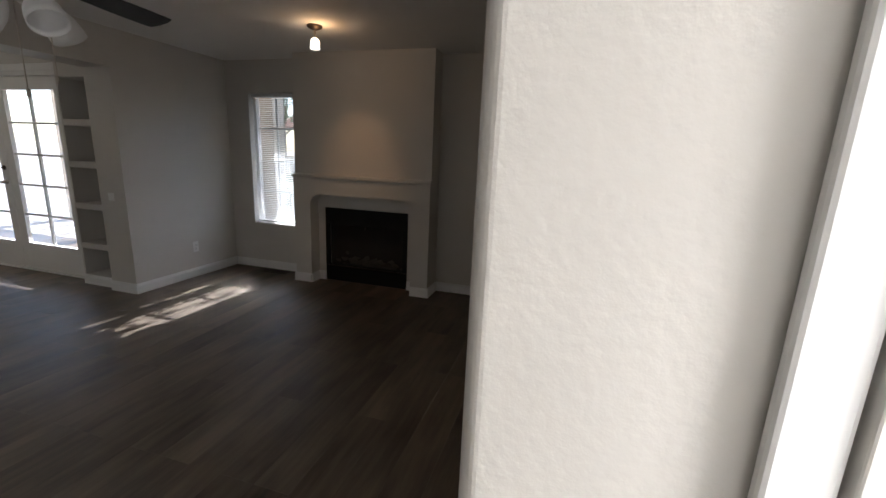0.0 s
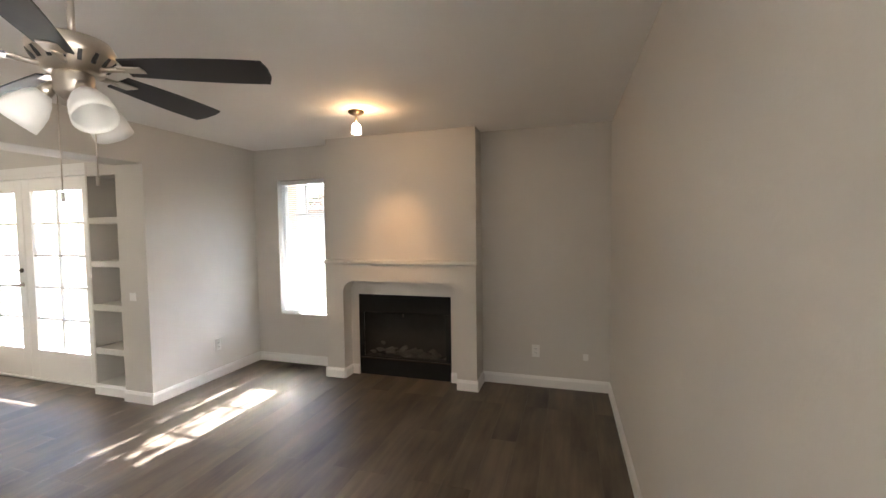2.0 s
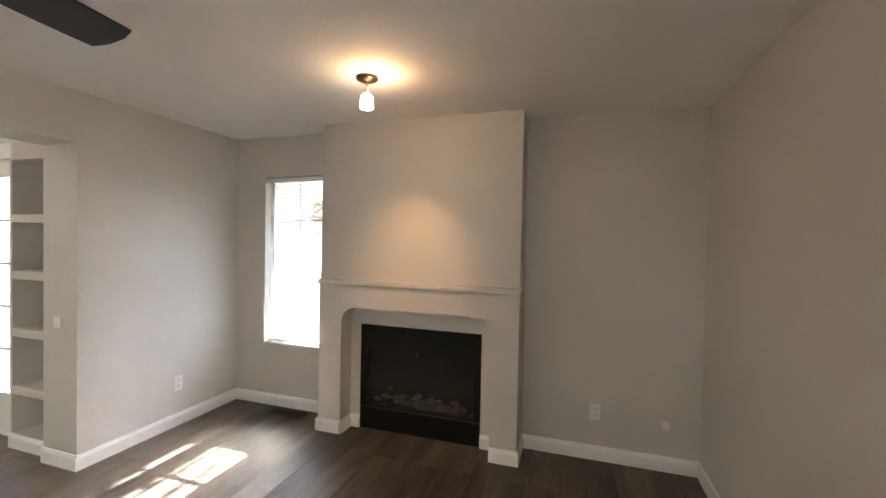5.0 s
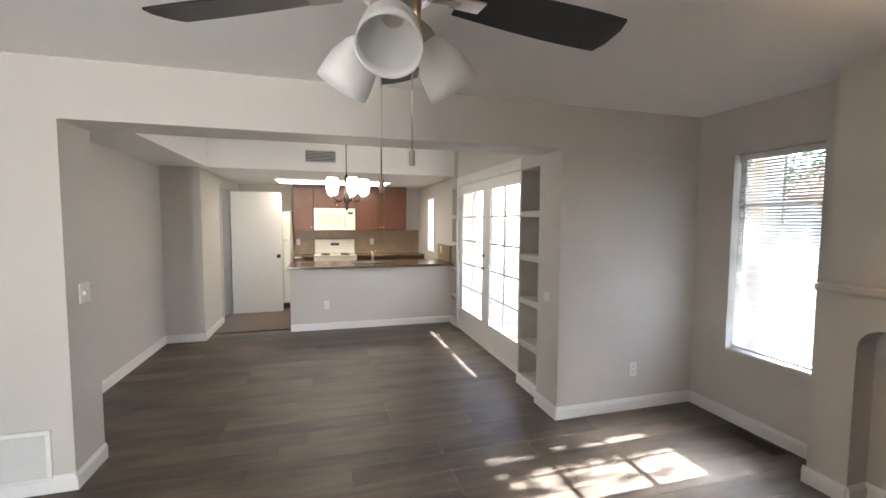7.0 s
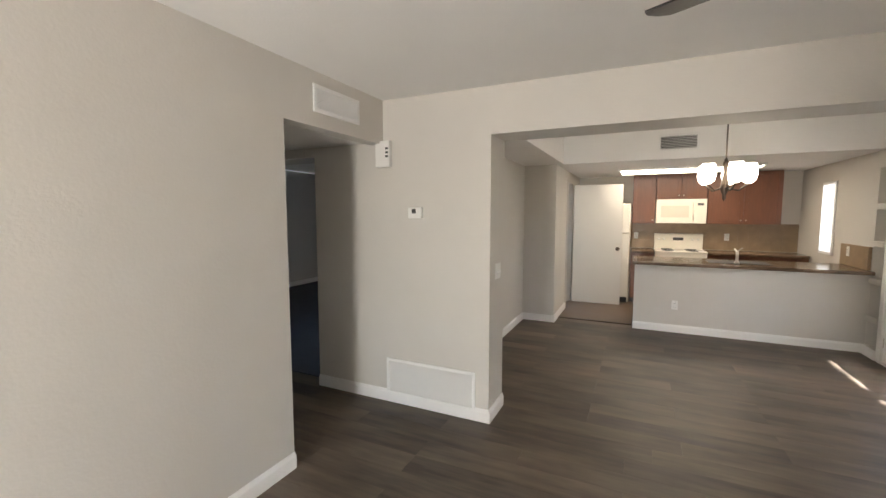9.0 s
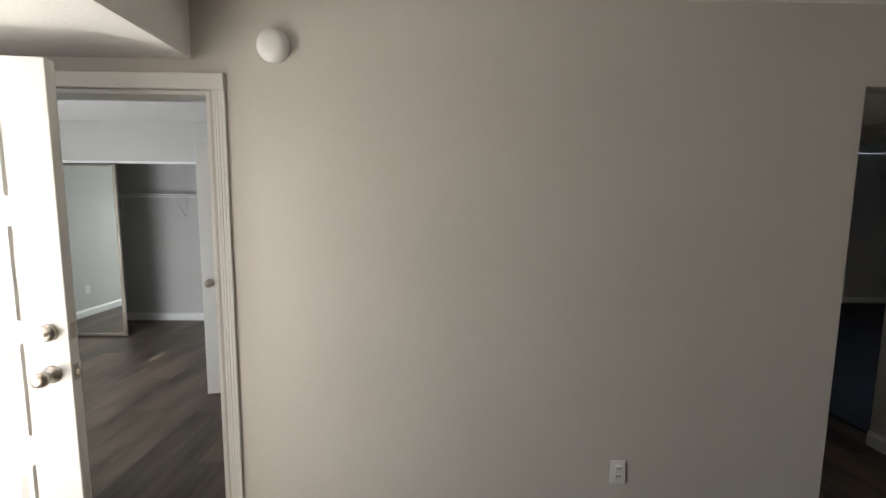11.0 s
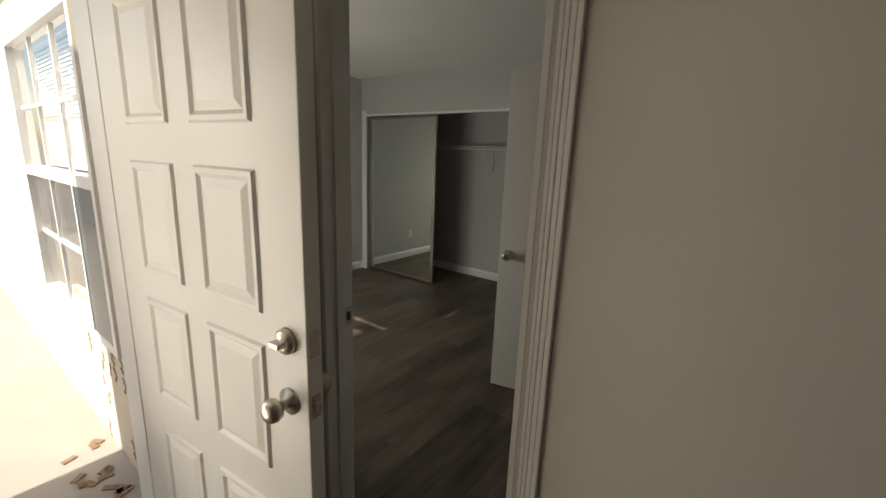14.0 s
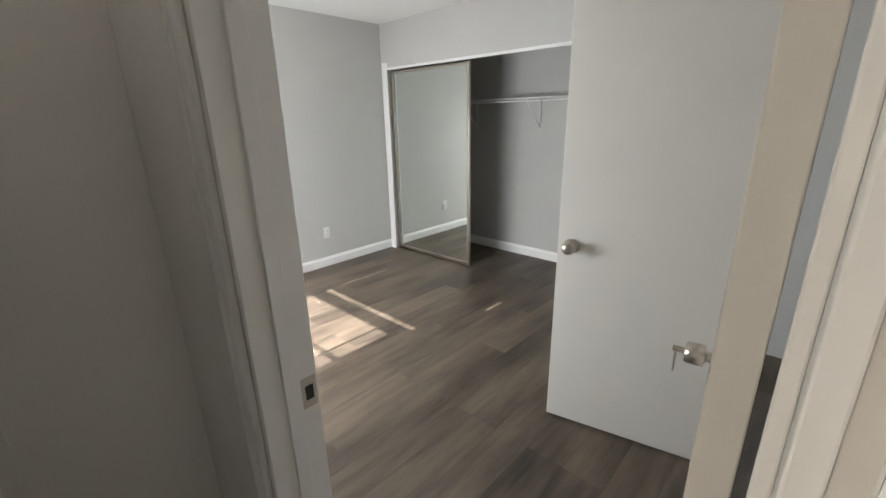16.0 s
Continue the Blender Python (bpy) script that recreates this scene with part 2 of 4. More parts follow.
ww = box(DW, WX, SY - 0.71, OY0, -0.01, CZ + 0.3)
bx(ww, DW, WX, OY0, OY1, LINT, CZ + 0.3)
bx(ww, DW, WX, OY1, NY, -0.01, CZ + 0.3)
struct("wall_west", ww, WALL, "greige textured wall with a wide dining opening")

EXS, ENY = -0.105, 0.81                                   # the east wall's south end
EX = -0.14
struct("wall_east", prism([(EXS + 0.025 - 0.025 * math.sin(a), ENY + 0.025 - 0.025 * math.cos(a)) for a in [math.pi / 2 * i / 8 for i in range(9)]] + [(EX, NY), (EX + 0.14, NY), (EXS + 0.13, ENY)], "z", -0.01, CZ), WALL, "greige textured wall with rounded corner")
struct("wall_entry_north", box(EXS + 0.13, 1.25, ENY, ENY + 0.1, -0.01, CZ + 0.3), WALL, "greige textured return wall by the entry")
ws = box(-2.97, -0.12, SY - 0.12, SY, -0.01, CZ)
bx(ws, -0.12, 0.68, SY - 0.12, SY, 2.04, CZ)
bx(ws, 0.68, 1.25, SY - 0.12, SY, -0.01, CZ)
bx(ws, WX, -2.97, SY - 0.12, SY, 2.10, CZ)
struct("wall_south", ws, WALL, "greige textured wall with a hall opening and bedroom doorway")
we = box(1.13, 1.25, SY, -0.34, -0.01, CZ)
bx(we, 1.13, 1.25, 0.61, ENY, -0.01, CZ)
bx(we, 1.13, 1.25, -0.34, 0.61, 2.09, CZ)
struct("wall_entry_east", we, WALL, "greige entry wall with the front doorway")
struct("ceiling_living", box(DW, 1.25, SY - 0.12, NY, CZ, CZ + 0.1), CEIL, "off-white textured ceiling")
struct("ceiling_entry", box(-0.05, 1.13, SY, ENY, 2.17, CZ - 0.002), CEIL, "lowered ceiling over the entry")

# chimney breast with arched recess
def arch(x0, x1, top, r, n=8):
    pts = [(x0, 0.0)]
    pts += [(x0 + r - r * math.cos(a), top - r + r * math.sin(a)) for a in [math.pi / 2 * i / n for i in range(n + 1)]]
    pts += [(x1 - r + r * math.sin(a), top - r + r * math.cos(a)) for a in [math.pi / 2 * i / n for i in range(n + 1)]]
    return pts + [(x1, 0.0)]

BX0, BX1, BY = -2.89, -1.31, 4.30
ar = arch(-2.69, -1.50, 1.0, 0.12)
outer = [(BX0, 0.0)] + [(BX0, 1.17), (BX1, 1.17)] + [(BX1, 0.0)]
br = prism(outer[:3] + [(BX1, 0.0)] + ar[::-1], "y", BY, 4.46)
bx(br, BX0, -2.60, 4.46, NY, -0.01, 1.17)
bx(br, -1.60, BX1, 4.46, NY, -0.01, 1.17)
bx(br, -2.60, -1.60, 4.46, NY, 0.845, 1.17)
bx(br, BX0 + 0.01, BX1 - 0.005, BY + 0.045, NY, 1.17, CZ)
struct("wall_chimney_breast", br, WALL, "greige textured chimney breast with arched recess")
struct("trim_mantel", box(BX0 - 0.012, BX1 + 0.012, BY - 0.022, BY + 0.06, 1.172, 1.215, 0.012, 3), WALL, "slim painted mantel ledge on the chimney breast")

# hall and back room
struct("wall_hall_east", box(-2.97, -2.85, -2.6, SY - 0.12, -0.01, CZ), WALL, "greige hall wall")
struct("wall_hall_end", box(-4.12, -2.85, -2.72, -2.6, -0.01, CZ), WALL, "greige end wall of the hall")
hw = box(DW, WX, -2.6, -1.483, 2.04, CZ)
bx(hw, DW, WX, -2.6, -2.4, -0.01, 2.04)
struct("wall_hall_west", hw, WALL, "hall wall above the open doorway")
struct("ceiling_hall", box(DW, -2.85, -2.6, SY - 0.12, 2.12, 2.2), CEIL, "lowered hall ceiling")
struct("wall_back_room", bx(box(-8.7, -4.32, -5.7, -5.55, -0.01, CZ), -8.72, -8.6, -5.55, -1.5, -0.01, CZ), BWALL, "grey wall of the unlit room")
struct("wall_back_room_east", box(-4.13, -4.0, -5.7, -2.73, -0.01, CZ), BWALL, "grey wall of the unlit room")
struct("ceiling_back_room", box(-8.7, -4.33, -5.7, -0.55, 2.46, 2.56), CEIL, "ceiling of the unlit room")
struct("baseboard_back_room", bx(box(-8.58, -4.2, -5.548, -5.53, 0.0, 0.1), -8.598, -8.58, -5.5, -1.5, 0, 0.1), TRIM, "white baseboard")

# dining room
struct("wall_dining_south", bx(bx(bx(box(-7.1, DW, -0.54, -0.42, -0.01, DCZ), -8.12, -7.1, -0.12, 0.03, -0.01, DCZ), -9.7, -8.7, -0.12, 0.03, -0.01, DCZ), -8.7, -8.12, -0.12, 0.03, 2.06, DCZ), WALL, "greige dining wall")
struct("wall_dining_jog", box(-7.22, -7.1, -0.42, -0.12, -0.01, KCZ), WALL, "greige dining wall return")
struct("ceiling_dining", box(-7.2, DW, -0.54, FDY + 0.4, DCZ, DCZ + 0.1), CEIL, "off-white dining ceiling")
struct("ceiling_pantry", box(-9.7, -7.22, -0.56, -0.12, 2.3, 2.4), CEIL, "ceiling past the kitchen doorway")
struct("ceiling_dining_beam", box(-7.1, DW, -0.42, 0.12, KCZ, DCZ), CEIL, "lowered soffit along the dining wall")
ks = box(-9.7, -7.1, 0.03, FDY, KCZ, DCZ)
struct("ceiling_kitchen", ks, CEIL, "lowered kitchen ceiling")
struct("wall_kitchen_back", box(KX - 0.12, KX, -0.12, FDY + 0.1, -0.01, DCZ), WALL, "kitchen back wall")
FX0, FX1 = -6.92, -4.83
fw = box(FX1, -4.775, FDY, FDY + 0.13, -0.01, DCZ)
bx(fw, FX0, FX1, FDY, FDY + 0.13, 2.12, DCZ)
bx(fw, -7.0, FX0, FDY, FDY + 0.13, -0.01, DCZ)
bx(fw, -4.775, DW, FDY + 0.2, FDY + 0.3, -0.01, DCZ)
bx(fw, -7.26, -7.0, FDY + 0.2, FDY + 0.3, -0.01, DCZ)
bx(fw, -9.7, -7.26, FDY, FDY + 0.13, -0.01, DCZ)
struct("wall_dining_north", fw, WALL, "greige dining wall with french doors")
struct("wall_bar", box(BARX - 0.12, BARX, 1.06, FDY, -0.01, 0.885), WALL, "pale half-height bar wall under the counter")

# bedroom
BE, BN, BC = 3.68, -0.55, -3.62
bw = box(1.25, 1.68, BN, BN + 0.14, -0.1, CZ + 0.3)
bx(bw, 3.15, 9.0, BN, BN + 0.14, -0.1, CZ + 0.3)
bx(bw, 1.68, 3.15, BN, BN + 0.14, -0.1, 0.57)
bx(bw, 1.68, 3.15, BN, BN + 0.14, 2.1, CZ + 0.3)
struct("wall_bedroom_north", bw, STUCCO, "cream stucco outside wall with flaking paint round a window")
struct("wall_bedroom_east", box(BE, BE + 0.12, -4.5, BN, -0.01, CZ), BWALL, "grey bedroom wall")
bc = box(1.2, 3.6, BC - 0.1, BC, 2.0, CZ)
bx(bc, 3.6, BE, BC - 0.1, BC, -0.01, CZ)
bx(bc, -0.3, 1.2, BC - 0.1, BC, -0.01, CZ)
struct("wall_bedroom_closet", bc, BWALL, "grey bedroom wall with a wide closet opening")
struct("wall_closet_back", box(0.6, BE, -4.5, -4.38, -0.01, CZ), BWALL, "grey closet back wall")
struct("wall_closet_side", box(1.1, 1.2, -4.38, BC - 0.1, -0.01, CZ), BWALL, "grey closet side wall")
struct("wall_bedroom_west", bx(box(-0.32, -0.2, -2.38, SY - 0.12, -0.01, CZ), -0.32, -0.2, BC, -3.2, -0.01, CZ), BWALL, "grey bedroom wall")
struct("wall_bathroom", box(-1.6, -1.5, -3.8, -2.0, -0.01, CZ), BWALL, "grey wall past the inner door")
struct("wall_bedroom_inner_north", bx(box(1.25, BE, BN - 0.012, BN, -0.01, 0.57), 1.25, 1.68, BN - 0.012, BN, 0.57, CZ), BWALL, "grey bedroom window wall")
struct("ceiling_bedroom", box(-1.6, BE + 0.12, -4.5, SY - 0.12, CZ, CZ + 0.1), CEIL, "white bedroom ceiling")
struct("ceiling_bedroom_window", box(1.25, BE + 0.12, SY - 0.12, BN, CZ, CZ + 0.1), CEIL, "white bedroom ceiling")
struct("ceiling_eave", bx(box(1.25, BE + 0.5, BN + 0.14, -0.22, 2.5, 2.6), 1.25, BE + 0.5, -0.22, -0.17, 2.46, 2.64), STUCCO, "painted roof eave over the outside window")
# Unseen eave, added to shorten the sun patch and dim the blind window.
struct("ceiling_eave_north", bx(box(DW, 0.0, NY + 0.151, 5.7, 2.42, 2.5), DW, 0.0, 5.7, 5.74, 2.38, 2.6), STUCCO, "unseen roof eave added to shade the upper blind window")
# Unseen wall, added so its shadow falls on the stucco by the door.
struct("wall_porch", box(1.25, 1.95, 0.91, 1.03, -0.16, 2.86), STUCCO, "unseen stucco wing wall added to shade the wall by the front door")
struct("roof", bx(bx(box(-10.2, 1.35, -6, 3.75, 2.86, 2.95), -4.4, 1.35, 3.75, 4.9, 2.86, 2.95), 1.35, 4.4, -6, -0.4, 2.86, 2.95), ROOF, "roof over the house")


# ---- baseboards ----
def board_run(name, p, q, side):
    """A stepped baseboard along a wall from p to q; side: +1 or -1, the way it stands out."""
    (x0, y0), (x1, y1) = p, q
    bm = bmesh.new()
    prof = [(0, 0), (0.016, 0), (0.016, 0.075), (0.010, 0.088), (0.006, 0.1), (0, 0.1)]
    if abs(x1 - x0) > abs(y1 - y0):
        prism([(y0 + side * u, v) for u, v in prof], "x", x0, x1, bm)
    else:
        prism([(x0 + side * u, v) for u, v in prof], "y", y0, y1, bm)
    return struct(name, bm, TRIM, "white painted baseboard")


board_run("baseboard_1", (WX + 0.016, NY), (BX0, NY), -1)
board_run("baseboard_2", (BX1, NY), (EX - 0.014, NY), -1)
struct("baseboard_3", prism([(EXS - 0.016, ENY + 0.02), (EX - 0.016, NY), (EX + 0.001, NY), (EXS + 0.001, ENY + 0.02)], "z", 0.0, 0.1), TRIM, "white painted baseboard")
board_run("baseboard_4", (WX, OY1), (WX, NY), 1)
board_run("baseboard_5", (WX, SY - 0.71), (WX, OY0), 1)
board_run("baseboard_6", (-2.97, SY), (-0.205, SY), 1)
board_run("baseboard_7", (DW, OY0), (WX + 0.016, OY0), 1)
board_run("baseboard_8", (DW, OY1), (WX + 0.016, OY1), -1)
board_run("baseboard_9", (-7.1, -0.42), (DW, -0.42), 1)
board_run("baseboard_10", (-7.1, -0.404), (-7.1, 0.046), 1)
board_run("baseboard_11", (-8.06, 0.03), (-7.084, 0.03), 1)
board_run("baseboard_12", (BARX, 1.06), (BARX, FDY), 1)
board_run("baseboard_13", (-4.77, FDY - 0.1), (DW, FDY - 0.1), -1)
board_run("baseboard_14", (-7.24, FDY - 0.02), (-6.98, FDY - 0.02), -1)
board_run("baseboard_15", (BX0 - 0.016, BY), (-2.69, BY), -1)
board_run("baseboard_16", (-1.50, BY), (BX1 + 0.016, BY), -1)
board_run("baseboard_17", (BX1, BY), (BX1, NY - 0.016), 1)
board_run("baseboard_18", (-2.69, 4.46), (-2.60, 4.46), -1)
board_run("baseboard_19", (-1.60, 4.46), (-1.50, 4.46), -1)
board_run("baseboard_20", (BE, BC), (BE, BN), -1)
board_run("baseboard_21", (1.2, -4.38), (BE, -4.38), 1)
board_run("baseboard_22", (-2.69, BY), (-2.69, 4.444), 1)


# ---- fireplace ----
fp = thing("fireplace", T((-2.10, 4.46, 0.004)), "black metal fireplace insert with pale ash in the chimney breast", "fireplace")
def fpp(name, x0, x1, y0, y1, z0, z1, m, bev=0.0, label=""):
    return part(name, box(x0 + 2.10, x1 + 2.10, y0 - 4.46, y1 - 4.46, z0, z1, bev), m, fp, label)
fpp("top_panel", -2.597, -1.603, 4.452, 4.475, 0.66, 0.842, BLACK, 0.003)
fpp("bottom_panel", -2.597, -1.603, 4.452, 4.475, 0.002, 0.17, BLACK, 0.003)
fpp("bottom_lip", -2.597, -1.603, 4.446, 4.458, 0.172, 0.184, BRONZE)
fpp("side_panel", -2.597, -2.55, 4.452, 4.475, 0.17, 0.66, BLACK)
fpp("side_panel", -1.65, -1.603, 4.452, 4.475, 0.17, 0.66, BLACK)
fpp("firebox_back", -2.597, -1.603, 4.565, 4.58, 0.002, 0.842, SOOT)
fpp("firebox_floor", -2.55, -1.65, 4.475, 4.565, 0.17, 0.19, SOOT)
fpp("damper_handle", -2.105, -2.095, 4.44, 4.452, 0.62, 0.65, BRONZE)
ash = bmesh.new()
for i in range(80):
    r = bmesh.ops.create_icosphere(ash, subdivisions=2, radius=0.012 + 0.016 * random.random())
    cx, cy, cz = random.gauss(0.02, 0.16), 0.045 + random.random() * 0.035, 0.195 + abs(random.gauss(0, 0.045))
    for v in r["verts"]:
        n = noise.noise(v.co * 30 + Vector((i, 0, 0))) * 0.02
        v.co = Vector((v.co.x * 1.6 + cx + n, v.co.y * 0.5 + cy, v.co.z * 0.7 + cz + n))
tagged(part("ash_heap", ash, ASH, fp, "pale grey ash and log remains"), kind="stuff")


# ---- living window with blinds ----
def window_unit(name, x0, x1, z0, z1, y, label):
    w = tagged(new(name), label, "window", kind="structure")
    w.location = ((x0 + x1) / 2, y, z0)
    hx, h = (x1 - x0) / 2, z1 - z0
    fb = box(-hx, -hx + 0.035, -0.03, 0.03, 0, h)
    bx(fb, hx - 0.035, hx, -0.03, 0.03, 0, h)
    bx(fb, -hx + 0.035, hx - 0.035, -0.03, 0.03, 0, 0.035)
    bx(fb, -hx + 0.035, hx - 0.035, -0.03, 0.03, h - 0.035, h)
    part("window_frame", fb, TRIM, w)
    g = part("pane", box(-hx + 0.035, hx - 0.035, -0.003, 0.003, 0.035, h - 0.035), GLASS, w)
    g.visible_shadow = False
    return w


w1 = window_unit("window_1", -3.673, -3.072, 0.557, 2.083, NY + 0.11, "narrow white-framed window behind blinds")
part("muntin", box(-0.009, 0.009, -0.01, 0.01, 0.035, 1.491), TRIM, w1)
for z in (0.39, 0.763, 1.136):
    part("muntin", box(-0.2655, 0.2655, -0.009, 0.009, z - 0.009, z + 0.009), TRIM, w1)
part("window_sill", box(-0.298, 0.298, -0.11, -0.035, 0.0, 0.012, 0.003), TRIM, w1)
bl = thing("window_blind", T((-3.3725, NY + 0.045, 0.57)), "white horizontal slat blind, lowered and half open", "blind")
part("headrail", box(-0.285, 0.285, -0.02, 0.02, 1.465, 1.505, 0.004), BLIND, bl)
part("bottom_rail", box(-0.285, 0.285, -0.014, 0.014, 0.012, 0.03, 0.004), BLIND, bl)
slat = mesh_of("slat", prism([(-0.0125, -0.0009), (0, 0.0), (0.0125, -0.0009), (0.0125, -0.0001), (0, 0.0008), (-0.0125, -0.0001)], "x", -0.283, 0.283), BLIND)
for i in range(64):
    ob = new("slat", slat)
    ob.parent = bl
    ob.location = (0, 0, 0.045 + i * 0.0222)
    ob.rotation_euler = (radians(37 + random.uniform(-1, 1)), 0, 0)
for sx in (-0.2, 0.2):
    part("ladder_cord", tube((sx, -0.014, 0.03), (sx, -0.014, 1.47), 0.0012, n=6), BLIND, bl)
part("tilt_wand", tube((-0.22, -0.025, 0.75), (-0.22, -0.025, 1.47), 0.004, n=6), BLIND, bl)


# ---- french doors ----
fdr = thing("french_door_frame", T((0, FDY, 0)), "white painted frame round a pair of french doors", "door frame")
part("jamb", box(FX0, FX0 + 0.045, -0.03, 0.10, 0, 2.12, 0.004), TRIM, fdr)
part("jamb", box(FX1 - 0.045, FX1, -0.03, 0.10, 0, 2.12, 0.004), TRIM, fdr)
part("head", box(FX0 + 0.045, FX1 - 0.045, -0.03, 0.10, 2.075, 2.12, 0.004), TRIM, fdr)
part("casing", box(FX0 - 0.06, FX0, -0.022, -0.002, 0, 2.19, 0.005), TRIM, fdr)
part("casing", box(FX1, FX1 + 0.06, -0.022, -0.002, 0, 2.19, 0.005), TRIM, fdr)
part("casing", box(FX0, FX1, -0.022, -0.002, 2.122, 2.19, 0.005), TRIM, fdr)
part("sill", box(FX0 + 0.045, FX1 - 0.045, -0.02, 0.12, 0, 0.018, 0.003), TRIM, fdr)
LW = (FX1 - FX0 - 0.09) / 2 - 0.003


def french_leaf(x0, hinge_right):
    d = thing("french_door", T((x0, FDY + 0.02, 0.02)), "white french door leaf with ten glass panes, closed", "door", "french doors")
    st, br, tr, H = 0.115, 0.30, 0.125, 2.05
    fb = box(0, st, -0.022, 0.022, 0, H, 0.003)
    bx(fb, LW - st, LW, -0.022, 0.022, 0, H, 0.003)
    bx(fb, st, LW - st, -0.022, 0.022, 0, br, 0.003)
    bx(fb, st, LW - st, -0.022, 0.022, H - tr, H, 0.003)
    part("door_frame", fb, DOORW, d)
    gw, gh = (LW - 2 * st), (H - tr - br)
    part("mullion", box(LW / 2 - 0.011, LW / 2 + 0.011, -0.016, 0.016, br, H - tr, 0.004), DOORW, d)
    for r in range(1, 5):
        z = br + gh * r / 5
        part("muntin", box(st, LW - st, -0.015, 0.015, z - 0.011, z + 0.011, 0.004), DOORW, d)
    for c in range(2):
        for r in range(5):
            g = part("pane", box(st + gw * c / 2, st + gw * (c + 1) / 2, -0.002, 0.002, br + gh * r / 5, br + gh * (r + 1) / 5), GLASS, d)
            g.visible_shadow = False
    hx = LW + 0.012 if hinge_right else -0.012
    for z in (0.2, 1.02, 1.82):
        part("hinge", box(hx - 0.012, hx + 0.012, -0.032, -0.022, z - 0.05, z + 0.05, 0.003), BRONZE if hinge_right else NICKEL, d)
    kx = 0.06 if hinge_right else LW - 0.06
    m = T((kx, -0.022, 0.97)) @ pose(0, 0, 0, 90)
    if not hinge_right:
        k = part("lever_handle", lathe([(0.026, 0), (0.026, 0.006), (0.011, 0.012), (0.011, 0.045)], 16, m), NICKEL, d, "nickel lever handle")
        part("lever", tube((kx, -0.062, 0.97), (kx - 0.1, -0.062, 0.97), 0.008, n=8), NICKEL, k)
        part("deadbolt", lathe([(0.024, 0), (0.024, 0.012), (0.008, 0.016), (0.008, 0.03)], 16, T((kx, -0.022, 1.12)) @ pose(0, 0, 0, 90)), BRONZE, d)
    return d


french_leaf(FX0 + 0.046, False)
french_leaf(FX1 - 0.046 - LW, True)


# ---- niches ----
def niche(x0, x1, name, label, f=-0.02):
    n = thing(name, T(((x0 + x1) / 2, FDY, 0)), label, "shelf", "wall niches")
    h = (x1 - x0) / 2
    for z in (0.41, 0.82, 1.23, 1.63):
        part("shelf", box(-h, h, f, 0.2, z - 0.03, z + 0.03, 0.006), WALL, n)
    part("base", box(-h, h, f, 0.2, 0.0, 0.1, 0.004), WALL, n)
    part("top", box(-h, h, f, 0.2, 2.04, 2.68, 0.004), WALL, n)
    return n


niche(-4.754, DW - 0.001, "niche_shelf", "greige painted wall niche with open shelves", -0.1)
niche(-7.26, -7.021, "niche_shelf", "greige painted wall niche with open shelves")
struct("wall_niche_cheek", bx(bx(box(-4.775, -4.755, FDY - 0.1, FDY + 0.2, -0.01, DCZ), -7.02, -7.0, FDY + 0.131, FDY + 0.2, -0.01, DCZ), -7.28, -7.261, FDY + 0.131, FDY + 0.2, -0.01, DCZ), WALL, "greige strip beside the niche")


# ---- ceiling fan ----
FANC = (-2.22, 1.70)
fan = thing("ceiling_fan", T((FANC[0], FANC[1], CZ - 0.055)), "brushed nickel ceiling fan with five dark blades and frosted lamp shades", "ceiling fan")
part("canopy", lathe([(0.068, 0.055), (0.066, 0.035), (0.045, 0.0), (0.02, -0.01)]), NICKEL, fan)
part("downrod", lathe([(0.012, 0.0), (0.012, -0.17)], 12), NICKEL, fan)
mot = part("motor_housing", lathe([(0.02, -0.15), (0.06, -0.155), (0.115, -0.175), (0.13, -0.205), (0.125, -0.235), (0.095, -0.262), (0.09, -0.285), (0.06, -0.29)], 32), NICKEL, fan)
for i in range(16):
    a = 2 * math.pi * i / 16
    part("vent_slot", box(-0.003, 0.003, -0.006, 0.006, -0.02, 0.02), DARKP, mot).matrix_basis = pose(0.113 * math.cos(a), 0.113 * math.sin(a), -0.248, 0, 35, math.degrees(a))
part("light_kit", lathe([(0.055, -0.285), (0.062, -0.30), (0.06, -0.36), (0.035, -0.385), (0.012, -0.39)], 24), NICKEL, fan)


def blade_bm():
    pts = []
    n = 14
    for i in range(n + 1):
        u = i / n
        pts.append((0.17 + 0.50 * u, 0.052 + 0.022 * math.sin(u * math.pi * 0.62)))
    pts.append((0.685, 0.03))
    full = pts + [(x, -w) for x, w in pts[::-1]]
    bm = prism(full, "z", -0.003, 0.003)
    return bm


bmesh_blade = mesh_of("blade", blade_bm(), BLADE)
for k in range(5):
    a = 25 + 72 * k
    b = new("blade", bmesh_blade)
    b.parent = fan
    b.matrix_basis = pose(0, 0, -0.262, 0, 0, a) @ pose(0, 0, 0, -13)
    arm = tube((0.07, 0, -0.275), (0.17, 0, -0.268), 0.010, n=8)
    bx(arm, 0.15, 0.235, -0.028, 0.028, -0.272, -0.266, 0.002)
    part("blade_iron", arm, NICKEL, fan).matrix_basis = pose(0, 0, 0, 0, 0, a)
for k in range(3):
    a = -14 + 120 * k
    m = pose(0, 0, 0, 0, 0, a) @ pose(0.075, 0, -0.355, 0, 180 - 38, 0)
    s = part("lamp_holder", lathe([(0.012, -0.03), (0.024, 0.0), (0.026, 0.03)], 16, m), NICKEL, fan)
    prof = [(0.026, 0.02), (0.045, 0.045), (0.062, 0.085), (0.068, 0.125), (0.07, 0.155)]
    inner = [(r - 0.004, z) for r, z in prof[::-1]]
    part("shade", lathe(prof + inner, 24, m), FGLASS, fan, "frosted white glass shade")
